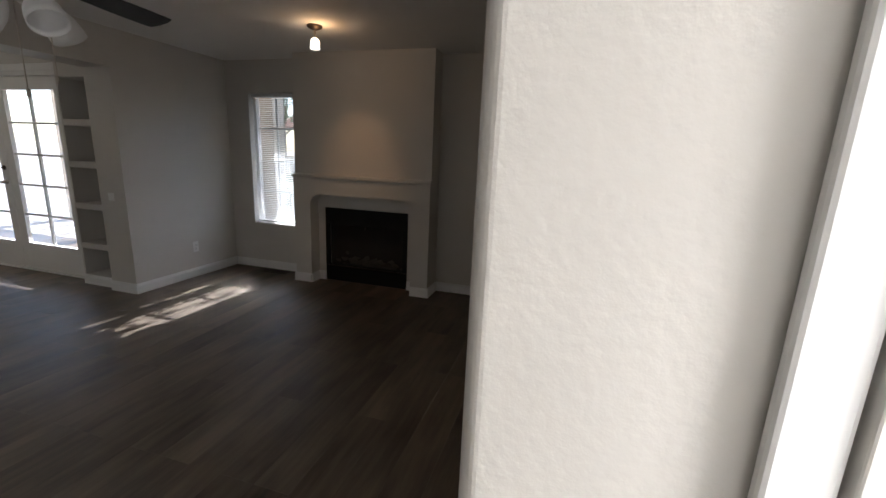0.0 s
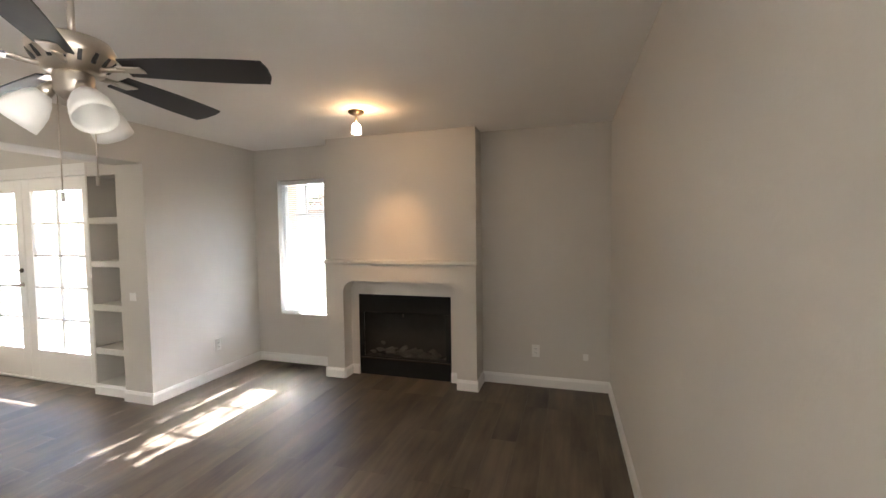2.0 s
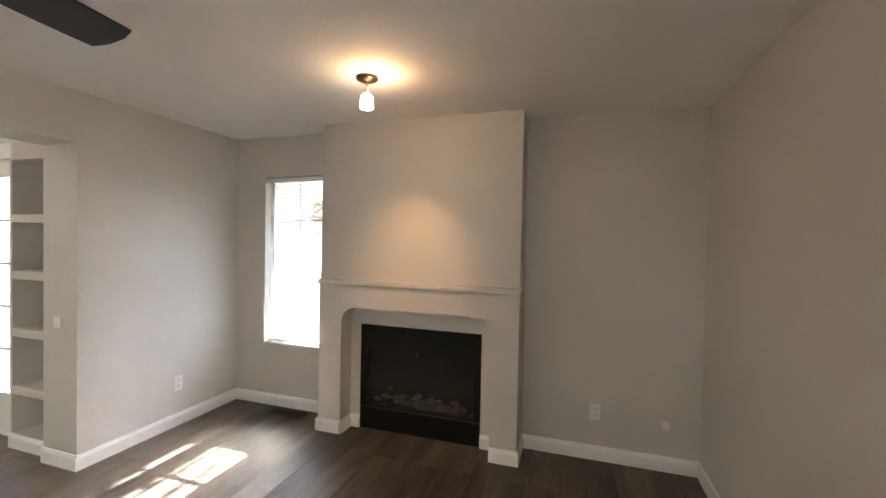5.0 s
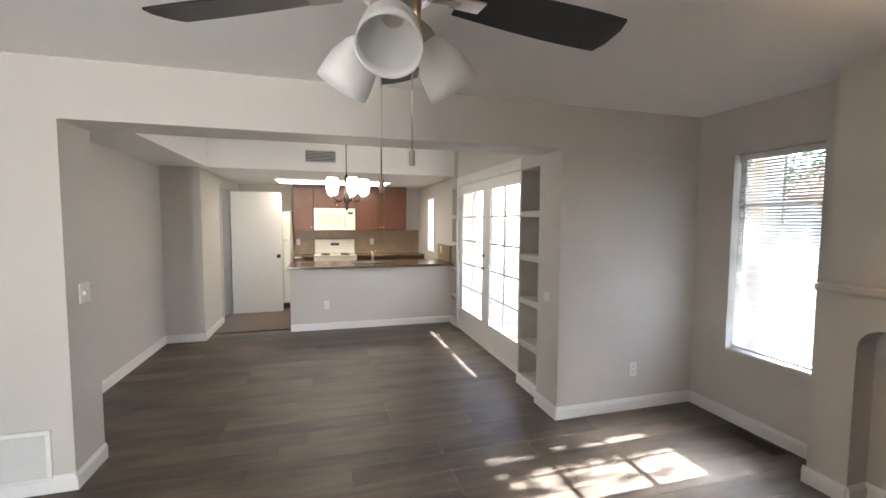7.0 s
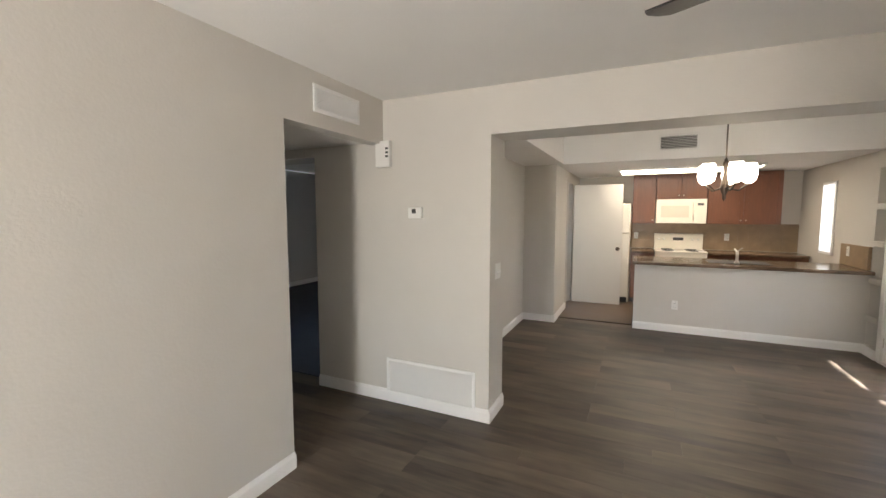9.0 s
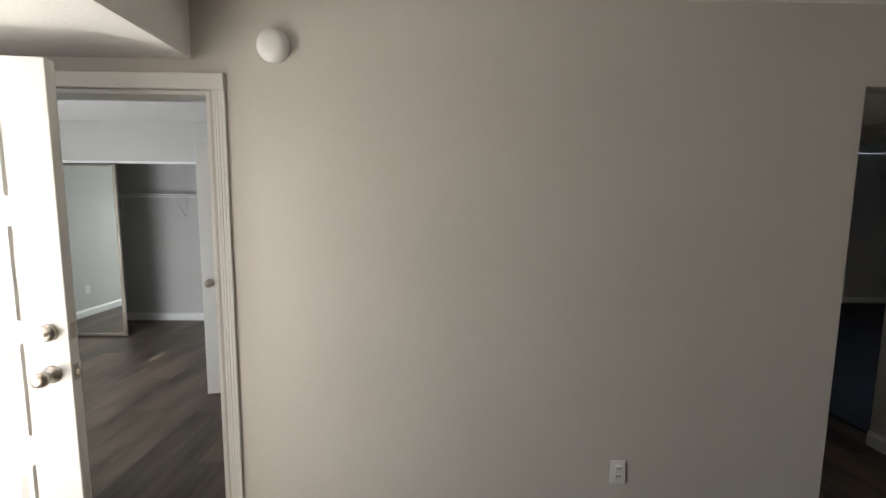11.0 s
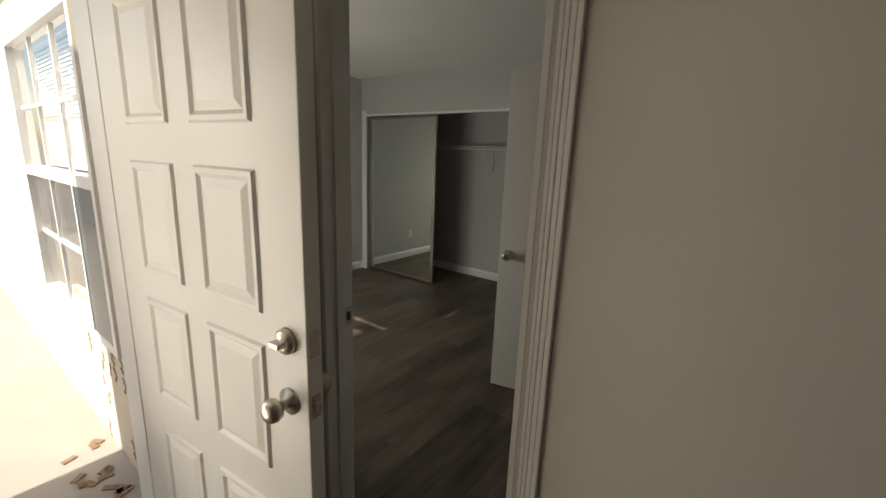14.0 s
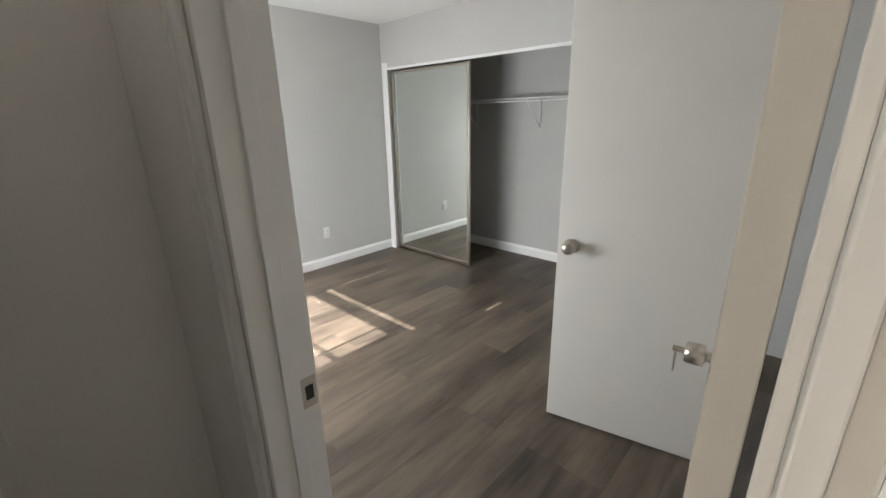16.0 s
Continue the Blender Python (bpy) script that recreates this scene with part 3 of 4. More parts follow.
for dx, dy, L in ((0.05, 0.03, 0.30), (-0.045, -0.03, 0.36)):
    c = part("pull_chain", tube((dx, dy, -0.36), (dx, dy, -0.36 - L), 0.002, n=6), NICKEL, fan)
    part("pull", tube((dx, dy, -0.36 - L - 0.035), (dx, dy, -0.36 - L), 0.007, n=8), NICKEL, c)

# ---- spot lamp by the fireplace ----
sp = thing("ceiling_spotlight", T((-2.09, 3.56, CZ)), "small bronze ceiling spotlight with a lit glass shade", "lamp")
part("canopy", lathe([(0.062, 0), (0.06, -0.015), (0.03, -0.03), (0.012, -0.035)]), BRONZE, sp)
part("stem", lathe([(0.008, -0.03), (0.008, -0.10)], 10), NICKEL, sp)
part("shade", lathe([(0.02, -0.095), (0.034, -0.11), (0.038, -0.175), (0.034, -0.176), (0.03, -0.12), (0.015, -0.105)]), LITGLASS, sp, "lit white glass shade")
spot = new("spot_beam", bpy.data.lights.new("spot_beam", "SPOT"))
spot.data.energy, spot.data.spot_size, spot.data.spot_blend, spot.data.color = 1.7, radians(60), 1.0, (1.0, 0.55, 0.25)
spot.data.shadow_soft_size = 0.03
spot.matrix_world = look((-2.085, 3.585, CZ - 0.185), (-2.10, 4.34, 1.30))
glow = new("lamp_glow", bpy.data.lights.new("lamp_glow", "POINT"))
glow.data.energy, glow.data.color, glow.data.shadow_soft_size = 0.22, (1.0, 0.55, 0.22), 0.03
glow.location = (-2.02, 3.52, CZ - 0.10)

# ---- chandelier ----
CH = (-5.5, 1.75)
ch = thing("chandelier", T((CH[0], CH[1], DCZ - 0.07)), "bronze chandelier with lit white glass shades on a chain", "chandelier")
part("canopy", lathe([(0.06, 0.07), (0.05, 0.04), (0.01, 0.03)]), BRONZE, ch)
part("chain", tube((0, 0, 0.035), (0, 0, -0.60), 0.006, n=8), BRONZE, ch)
part("column", lathe([(0.01, -0.58), (0.022, -0.63), (0.012, -0.70), (0.03, -0.80), (0.035, -0.84), (0.012, -0.90), (0.016, -0.92), (0.002, -0.95)], 16), BRONZE, ch)
for k in range(5):
    a = 2 * math.pi * k / 5 + 0.3
    ex, ey = 0.17 * math.cos(a), 0.17 * math.sin(a)
    arm = tube((0.02 * math.cos(a), 0.02 * math.sin(a), -0.83), (0.6 * ex, 0.6 * ey, -0.86), 0.007, n=8)
    tube((0.6 * ex, 0.6 * ey, -0.86), (ex, ey, -0.80), 0.007, arm, 8)
    part("arm", arm, BRONZE, ch)
    part("shade", lathe([(0.022, -0.80), (0.05, -0.775), (0.062, -0.72), (0.056, -0.655), (0.05, -0.63), (0.046, -0.63), (0.05, -0.70), (0.02, -0.78)], 20, T((ex, ey, 0))), LITGLASS, ch, "lit white glass shade")


# ---- vents, plates and small wall things ----
def plate(name, m, w, h, label, category, holes, group=""):
    """A wall plate that faces the local -y side; holes: (x, z, w, h) slots or toggles."""
    p = thing(name, m, label, category, group)
    part("cover", box(-w / 2, w / 2, -0.007, 0, -h / 2, h / 2, 0.003), PLASTIC, p)
    for kind, x, z, ww, hh in holes:
        if kind == "slot":
            part("socket_slot", box(x - ww / 2, x + ww / 2, -0.0085, -0.0065, z - hh / 2, z + hh / 2), DARKP, p)
        elif kind == "face":
            part("socket_face", box(x - ww / 2, x + ww / 2, -0.010, -0.007, z - hh / 2, z + hh / 2, 0.001), PLASTIC, p)
        else:
            part("toggle", box(x - ww / 2, x + ww / 2, -0.02, -0.006, z - hh / 2, z + hh / 2, 0.002), PLASTIC, p)
    return p


OUT = [("face", 0, 0.02, 0.034, 0.028), ("face", 0, -0.02, 0.034, 0.028), ("slot", -0.007, 0.022, 0.003, 0.010), ("slot", 0.007, 0.022, 0.003, 0.010), ("slot", -0.007, -0.018, 0.003, 0.010), ("slot", 0.007, -0.018, 0.003, 0.010)]
def outlet(x, y, z, rz, label="white wall outlet with two sockets above the baseboard"):
    o = plate("wall_outlet", pose(x, y, z, 0, 0, rz), 0.072, 0.118, label, "outlet", [], "wall outlets")
    for kind, hx, hz, ww, hh in OUT:
        part("socket_face" if kind == "face" else "socket_slot", box(hx - ww / 2, hx + ww / 2, -0.010 if kind == "face" else -0.0115, -0.0065, hz - hh / 2, hz + hh / 2), PLASTIC if kind == "face" else DARKP, o)
    return o


outlet(-0.80, NY, 0.34, 0)
outlet(WX, 3.98, 0.34, 90)
outlet(-1.97, SY, 0.30, 180)
outlet(BARX, 1.55, 0.36, 90)
outlet(EXS - 0.0155, 2.14, 0.33, -90.7)
outlet(-5.15, -0.42, 0.36, 180)
outlet(BE, -2.75, 0.36, -90)
plate("light_switch", pose(EXS - 0.0035, 1.12, 1.09, 0, 0, -90.7), 0.21, 0.118, "white four-gang light switch plate", "switch", [("toggle", x, 0, 0.01, 0.024) for x in (-0.069, -0.023, 0.023, 0.069)])
plate("light_switch", pose(-4.17, OY0, 1.12, 0, 0, 180), 0.115, 0.118, "white light switch plate in the dining opening", "switch", [("toggle", x, 0, 0.01, 0.024) for x in (-0.023, 0.023)])
plate("light_switch", pose(-4.17, OY1, 0.95, 0, 0, 0), 0.072, 0.072, "small round white cover plate", "plate", [])
plate("blank_plate", pose(-0.35, NY, 0.31, 0, 0, 0), 0.045, 0.06, "small blank wall plate", "plate", [])


def grille(name, m, w, h, n, label, category, vertical=False, mat_=None):
    g = thing(name, m, label, category)
    mt = mat_ or TRIM
    f = 0.025
    fr = box(-w / 2, w / 2, -0.014, 0, -h / 2, -h / 2 + f, 0.003)
    bx(fr, -w / 2, w / 2, -0.014, 0, h / 2 - f, h / 2, 0.003)
    bx(fr, -w / 2, -w / 2 + f, -0.014, 0, -h / 2 + f, h / 2 - f, 0.003)
    bx(fr, w / 2 - f, w / 2, -0.014, 0, -h / 2 + f, h / 2 - f, 0.003)
    part("frame", fr, mt, g)
    part("backing", box(-w / 2 + f, w / 2 - f, -0.0015, 0.0, -h / 2 + f, h / 2 - f), DARKP, g)
    W, Hh = w - 2 * f, h - 2 * f
    if vertical:
        sm = mesh_of("slat", box(-0.0012, 0.0012, -0.006, 0.006, -Hh / 2, Hh / 2), mt)
    else:
        sm = mesh_of("slat", box(-W / 2, W / 2, -0.006, 0.006, -0.0012, 0.0012), mt)
    for i in range(n):
        s = new("slat", sm)
        s.parent = g
        u = (i + 0.5) / n - 0.5
        s.matrix_basis = pose(u * W, -0.007, 0, 0, 0, 35) if vertical else pose(0, -0.007, u * Hh, 38)
    return g


grille("air_vent", pose(-3.44, SY, 2.275, 0, 0, 180), 0.46, 0.17, 22, "white supply air vent above the hall opening", "vent", True)
grille("return_grille", pose(WX, -0.367, 0.22, 0, 0, 90), 0.78, 0.30, 20, "white return air grille low on the wall", "vent")
grille("air_vent", pose(-7.1, 1.495, 2.43, 0, 0, 90), 0.44, 0.2, 8, "white air vent on the kitchen soffit", "vent", False)

rg_ = thing("floor_register", T((-3.32, 4.47, 0.0005)), "bronze floor register along the baseboard", "vent")
part("frame", bx(bx(bx(box(-0.17, 0.17, -0.06, -0.045, 0, 0.005, 0.001), -0.17, 0.17, 0.045, 0.06, 0, 0.005, 0.001), -0.17, -0.155, -0.045, 0.045, 0, 0.005), 0.155, 0.17, -0.045, 0.045, 0, 0.005), BRONZE, rg_)
part("backing", box(-0.155, 0.155, -0.045, 0.045, 0, 0.0015), DARKP, rg_)
fin = mesh_of("fin", box(-0.002, 0.002, -0.045, 0.045, 0.0015, 0.0045), BRONZE)
for i in range(20):
    f_ = new("fin", fin)
    f_.parent = rg_
    f_.location = (-0.148 + i * 0.0156, 0, 0)

th = thing("thermostat", pose(WX, -0.475, 1.56, 0, 0, 90), "white wall thermostat with a small dark display", "thermostat")
part("body", box(-0.06, 0.06, -0.026, 0, -0.043, 0.043, 0.005), PLASTIC, th)
part("display", box(-0.025, 0.01, -0.028, -0.0255, -0.005, 0.03), DARKP, th)
cm = thing("door_chime", pose(WX, -0.75, 2.02, 0, 0, 90), "white door chime box with dark louvres", "chime")
part("body", box(-0.065, 0.065, -0.05, 0, -0.1, 0.1, 0.006), PLASTIC, cm)
for z in (-0.02, 0.01, 0.04):
    part("louvre", box(0.03, 0.055, -0.0515, -0.049, z - 0.008, z + 0.008), DARKP, cm)
sd = thing("smoke_detector", pose(-0.40, SY, 2.225, -90), "round white smoke detector on the wall", "smoke detector")
part("base", lathe([(0.07, 0), (0.07, 0.012), (0.062, 0.03), (0.03, 0.038), (0.001, 0.038)]), PLASTIC, sd)


# ---- front door ----
fdm = pose(1.115, -0.335, 0.012, 0, 0, 180 + 5.8)
fd = thing("front_door", fdm, "white eight-panel front door standing open with nickel knob and deadbolt", "door")
DWD, DH = 0.885, 2.035
part("slab", box(0, DWD, -0.022, 0.022, 0, DH, 0.003), DOORW, fd)
rows = [(0.24, 0.59), (0.70, 1.05), (1.13, 1.47), (1.57, 1.90)]
cols = [(0.15, 0.385), (0.485, 0.735)]


def raised_panel(x0, x1, z0, z1, s):
    """A moulded border with a bevelled raised field; s: the side of the door."""
    bm = bmesh.new()
    y0 = s * 0.0222
    loops = [(0.0, 0.0), (0.006, 0.007), (0.018, 0.007), (0.028, -0.0), (0.05, 0.006)]
    rings = []
    for ins, out in loops:
        rings.append([bm.verts.new((x, y0 + s * out, z)) for x, z in ((x0 + ins, z0 + ins), (x1 - ins, z0 + ins), (x1 - ins, z1 - ins), (x0 + ins, z1 - ins))])
    for a, b in zip(rings, rings[1:]):
        for i in range(4):
            bm.faces.new((a[i], a[(i + 1) % 4], b[(i + 1) % 4], b[i]))
    bm.faces.new(rings[-1])
    bmesh.ops.recalc_face_normals(bm, faces=bm.faces)
    return bm


for s in (-1, 1):
    for c in cols:
        for r in rows:
            part("panel", raised_panel(c[0], c[1], r[0], r[1], s), DOORW, fd)


def knob(parent, x, z, s, m, keyed=False):
    q = T((x, s * 0.022, z)) @ pose(0, 0, 0, -90 * s)
    return part("knob", lathe([(0.033, 0), (0.033, 0.006), (0.014, 0.012), (0.013, 0.03), (0.026, 0.038), (0.029, 0.052), (0.024, 0.066), (0.008, 0.069)], 24, q), m, parent, "nickel door knob")


for s in (-1, 1):
    knob(fd, 0.82, 0.93, s, NICKEL)
    db = part("deadbolt", lathe([(0.032, 0), (0.031, 0.012), (0.022, 0.02), (0.004, 0.021)], 24, T((0.82, s * 0.022, 1.085)) @ pose(0, 0, 0, -90 * s)), NICKEL, fd, "round nickel deadbolt")
    part("thumb_turn", box(0.803, 0.837, min(s * 0.042, s * 0.062), max(s * 0.042, s * 0.062), 1.078, 1.092, 0.003), NICKEL, db)
part("latch_plate", box(DWD, DWD + 0.0015, -0.013, 0.013, 0.9, 0.96), NICKEL, fd)
part("latch_bolt", box(DWD + 0.001, DWD + 0.014, -0.007, 0.007, 0.918, 0.942, 0.003), NICKEL, fd)
part("deadbolt_plate", box(DWD, DWD + 0.0015, -0.013, 0.013, 1.055, 1.115), NICKEL, fd)
for z in (0.25, 1.0, 1.8):
    part("hinge", tube((-0.004, 0.024, z - 0.05), (-0.004, 0.024, z + 0.05), 0.007, n=8), NICKEL, fd)

ff = thing("front_door_frame", T((1.13, 0.135, 0)), "white painted front door frame and casing", "door frame")
part("jamb", box(-0.02, 0.14, -0.475, -0.445, 0, 2.09, 0.003), TRIM, ff)
part("jamb", box(-0.02, 0.14, 0.445, 0.475, 0, 2.09, 0.003), TRIM, ff)
part("head", box(-0.02, 0.14, -0.445, 0.445, 2.06, 2.09, 0.003), TRIM, ff)
part("casing", box(-0.018, -0.001, 0.476, 0.535, 0, 2.15, 0.005), TRIM, ff)
part("casing", box(-0.018, -0.001, -0.535, -0.476, 0, 2.15, 0.005), TRIM, ff)
part("casing", box(-0.018, -0.001, -0.475, 0.475, 2.091, 2.15, 0.005), TRIM, ff)
part("threshold", box(-0.02, 0.16, -0.445, 0.445, 0.013, 0.028, 0.005), NICKEL, ff)


# ---- door casings ----
def casing_profile(x0, x1, y, out, z0, z1):
    """A fluted flat casing standing out from the wall at y."""
    bm = box(x0, x1, min(y, y + out * 0.010), max(y, y + out * 0.010), z0, z1, 0.002)
    w = x1 - x0
    for u0, u1, d in ((0.0, 0.25, 0.0135), (0.28, 0.53, 0.0118), (0.55, 0.76, 0.0125), (0.78, 1.0, 0.0115)):
        a, b = sorted((y + out * 0.009, y + out * d))
        bx(bm, x0 + u0 * w, x0 + u1 * w, a, b, z0, z1, 0.0025)
    return bm


bf = thing("bedroom_door_frame", T((0.26, SY, 0)), "white painted bedroom door frame with fluted casing", "door frame")
part("casing", casing_profile(-0.447, -0.395, 0, 1, 0, 2.10), TRIM, bf)
part("casing", casing_profile(0.432, 0.497, 0, 1, 0, 2.10), TRIM, bf)
part("casing", box(-0.447, 0.497, 0.0, 0.018, 2.042, 2.11, 0.005), TRIM, bf)
part("jamb", box(-0.38, -0.362, -0.125, 0.002, 0, 2.04, 0.002), TRIM, bf)
jb = part("jamb", box(0.402, 0.42, -0.125, 0.002, 0, 2.04, 0.002), DOORW, bf)
part("strike_plate", box(0.4005, 0.402, -0.12, -0.085, 0.88, 0.955), NICKEL, jb, "nickel strike plate with a dark hole")
part("strike_hole", box(0.3998, 0.4012, -0.112, -0.093, 0.9, 0.935), DARKP, jb)
part("stop", box(0.39, 0.402, -0.078, -0.045, 0, 2.028, 0.002), TRIM, bf)
part("stop", box(-0.362, -0.35, -0.078, -0.045, 0, 2.028, 0.002), TRIM, bf)
part("head", box(-0.362, 0.402, -0.125, 0.002, 2.022, 2.04, 0.002), TRIM, bf)

# white gloss boards beside the doorway, added to brighten the slot behind the open front door
struct("trim_entry_board", bx(box(0.76, 1.112, SY, SY + 0.012, 0, 2.16, 0.002), 1.114, 1.129, SY, -0.345, 0, 2.16, 0.002), GLOSSW, "white gloss boards added to brighten the slot between doorway and front door")

cf = thing("entry_closet_door", T((0.55, ENY, 0)), "white flat entry closet door, closed, with white casing", "door")
part("slab", box(-0.30, 0.36, -0.03, -0.002, 0.01, 2.03, 0.003), FLATW, cf)
part("casing", box(-0.365, -0.305, -0.022, -0.002, 0, 2.1, 0.006), TRIM, cf)
part("casing", box(0.37, 0.435, -0.022, -0.002, 0, 2.1, 0.006), TRIM, cf)
part("casing", box(-0.305, 0.37, -0.022, -0.002, 2.035, 2.1, 0.006), TRIM, cf)

# ---- bedroom door, open, and the inner door ----
bd = thing("bedroom_door", pose(-0.092, SY - 0.128, 0.012, 0, 0, -85), "cream flat bedroom door standing open with keys in the knob", "door")
part("slab", box(0.0, 0.73, 0.012, 0.047, 0, 2.02, 0.002), FLATW, bd)
kk = part("knob", lathe([(0.03, 0), (0.03, 0.006), (0.013, 0.014), (0.013, 0.03), (0.027, 0.034), (0.025, 0.072), (0.005, 0.075)], 24, T((0.66, 0.045, 0.93)) @ pose(0, 0, 0, -90)), NICKEL, bd, "nickel knob with keys in its lock")
part("key", box(0.655, 0.665, 0.117, 0.145, 0.925, 0.937, 0.001), NICKEL, kk)
part("key", box(0.653, 0.668, 0.135, 0.139, 0.87, 0.925, 0.001), NICKEL, kk)
for z in (0.22, 1.05, 1.8):
    part("hinge", box(-0.004, 0.0, 0.004, 0.036, z - 0.045, z + 0.045), BRONZE, bd)
idr = thing("inner_door", pose(0.0, -2.372, 0.012, 0, 0, 12.4), "pale grey flat inner door standing open with a nickel knob", "door")
part("slab", box(0.0, 0.78, -0.018, 0.018, 0, 2.02, 0.002), FLATW, idr)
knob(idr, 0.72, 0.92, 1, NICKEL)
knob(idr, 0.72, 0.92, -1, NICKEL)
icas = thing("inner_door_frame", T((-0.2, -2.79, 0)), "white painted inner door frame", "door frame")
part("jamb", box(-0.12, 0.012, 0.38, 0.40, 0, 2.06, 0.002), TRIM, icas)
part("jamb", box(-0.12, 0.012, -0.40, -0.38, 0, 2.06, 0.002), TRIM, icas)

# ---- bedroom closet ----
mdoor = thing("mirror_door", T((3.04, BC - 0.055, 0.012)), "sliding mirrored closet door in a slim metal frame", "mirror door")
part("mirror", box(-0.52, 0.52, -0.006, 0.006, 0.03, 1.94), MIRROR, mdoor, "clear mirror glass")
for x0, x1, z0, z1 in ((-0.548, -0.52, 0, 1.965), (0.52, 0.548, 0, 1.965), (-0.52, 0.52, 0, 0.03), (-0.52, 0.52, 1.94, 1.965)):
    part("frame_rail", box(x0, x1, -0.014, 0.014, z0, z1, 0.002), NICKEL, mdoor)
struct("trim_closet", bx(box(3.58, 3.66, BC, BC + 0.014, 0, 2.06, 0.003), 1.2, 3.58, BC, BC + 0.014, 1.985, 2.01, 0.003), TRIM, "white closet trim")
rod = thing("closet_shelf", T((2.2, -4.38, 1.66)), "white wire closet shelf with hanging rod on a bracket", "shelf")
for i in range(7):
    part("wire", tube((-1.0, 0.02 + i * 0.045, 0), (1.45, 0.02 + i * 0.045, 0), 0.003, n=6), PLASTIC, rod)
part("hanging_rod", tube((-1.0, 0.30, -0.03), (1.45, 0.30, -0.03), 0.006, n=8), PLASTIC, rod)
for x in (-0.05, 0.75):
    br_ = tube((x, 0.002, -0.28), (x, 0.29, -0.005), 0.005, n=8)
    tube((x, 0.002, -0.28), (x, 0.012, 0.0), 0.005, br_, 8)
    part("bracket", br_, PLASTIC, rod)


# ---- bedroom window seen from outside ----
BWX0, BWX1 = 1.68, 3.15
ow = tagged(new("window_2"), "white-framed outside window with a dark screen over its lower sash", "window", kind="structure")
ow.location = ((BWX0 + BWX1) / 2, BN + 0.12, 0.57)
hw_ = (BWX1 - BWX0) / 2
HH = 1.53
fb = box(-hw_, -hw_ + 0.045, -0.04, 0.04, 0, HH)
bx(fb, hw_ - 0.045, hw_, -0.04, 0.04, 0, HH)
bx(fb, -hw_ + 0.045, hw_ - 0.045, -0.04, 0.04, 0, 0.045)
bx(fb, -hw_ + 0.045, hw_ - 0.045, -0.04, 0.04, HH - 0.045, HH)
bx(fb, -hw_ + 0.045, hw_ - 0.045, -0.04, 0.04, 0.76, 0.81)
part("window_frame", fb, TRIM, ow)
for z0, z1 in ((0.045, 0.76), (0.81, HH - 0.045)):
    g = part("pane", box(-hw_ + 0.045, hw_ - 0.045, -0.003, 0.003, z0, z1), GLASS, ow)
    g.visible_shadow = False
    for k in (1, 2):
        x = -hw_ + 2 * hw_ * k / 3
        part("muntin", box(x - 0.01, x + 0.01, -0.012, 0.012, z0, z1), TRIM, ow)
    part("muntin", box(-hw_ + 0.045, hw_ - 0.045, -0.011, 0.011, (z0 + z1) / 2 - 0.01, (z0 + z1) / 2 + 0.01), TRIM, ow)
rnd0 = random.Random(2)
scr = thing("window_screen", T(((BWX0 + BWX1) / 2 , BN + 0.157, 0.60)), "dark insect screen half over the lower window sash", "screen")
part("mesh_panel", box(-hw_ + 0.04, -hw_ + 0.34, -0.002, 0.002, 0.0, 0.75), SCREEN, scr)
part("frame", box(-hw_ + 0.34, -hw_ + 0.36, -0.005, 0.005, 0.0, 0.75), TRIM, scr)

bb = thing("window_blind", T(((BWX0 + BWX1) / 2, BN + 0.035, 1.385)), "white slat blind half lowered behind the outside window", "blind")
part("bottom_rail", box(-hw_ + 0.06, hw_ - 0.06, -0.012, 0.012, 0.0, 0.018, 0.003), BLIND, bb)
part("headrail", box(-hw_ + 0.06, hw_ - 0.06, -0.02, 0.02, 0.665, 0.705, 0.003), BLIND, bb)
bslat = mesh_of("slat", box(-hw_ + 0.06, hw_ - 0.06, -0.0125, 0.0125, -0.0005, 0.0005), BLIND)
for i in range(30):
    ob = new("slat", bslat)
    ob.parent = bb
    ob.location = (0, 0, 0.03 + i * 0.0208)
    ob.rotation_euler = (radians(-66 + rnd0.uniform(-2, 2)), 0, 0)

# bare patches where the outside paint has flaked
rnd = random.Random(5)
for i in range(44):
    cx, cz = (rnd.uniform(1.30, 1.62), rnd.uniform(0.05, 2.2)) if i < 24 else (rnd.uniform(1.35, 2.3), rnd.uniform(0.0, 0.52))
    h, w0 = rnd.uniform(0.04, 0.13), rnd.uniform(0.004, 0.013)
    mid = [(cx + rnd.uniform(-0.022, 0.022), cz + h * (k / 7 - 0.5)) for k in range(8)]
    wid = [w0 * rnd.uniform(0.4, 1.5) for k in range(8)]
    pts = [(x - w, z) for (x, z), w in zip(mid, wid)] + [(x + w, z) for (x, z), w in zip(mid[::-1], wid[::-1])]
    tagged(new("paint_flake", mesh_of("paint_flake", prism(pts, "y", BN + 0.139, BN + 0.1425), PATCH)), "bare brown crack where wall paint has flaked", "flake", "flaked paint patches")
rl = thing("dry_leaves", T((1.75, -0.33, -0.05)), "dry brown leaves on the concrete by the wall", "leaves")
for i in range(14):
    part("leaf", box(-0.03, 0.03, -0.015, 0.015, 0.002, 0.008, 0.002), PATCH, rl).matrix_basis = pose(rnd.uniform(-0.2, 0.4), rnd.uniform(-0.02, 0.12), 0, 0, 0, rnd.uniform(0, 180))


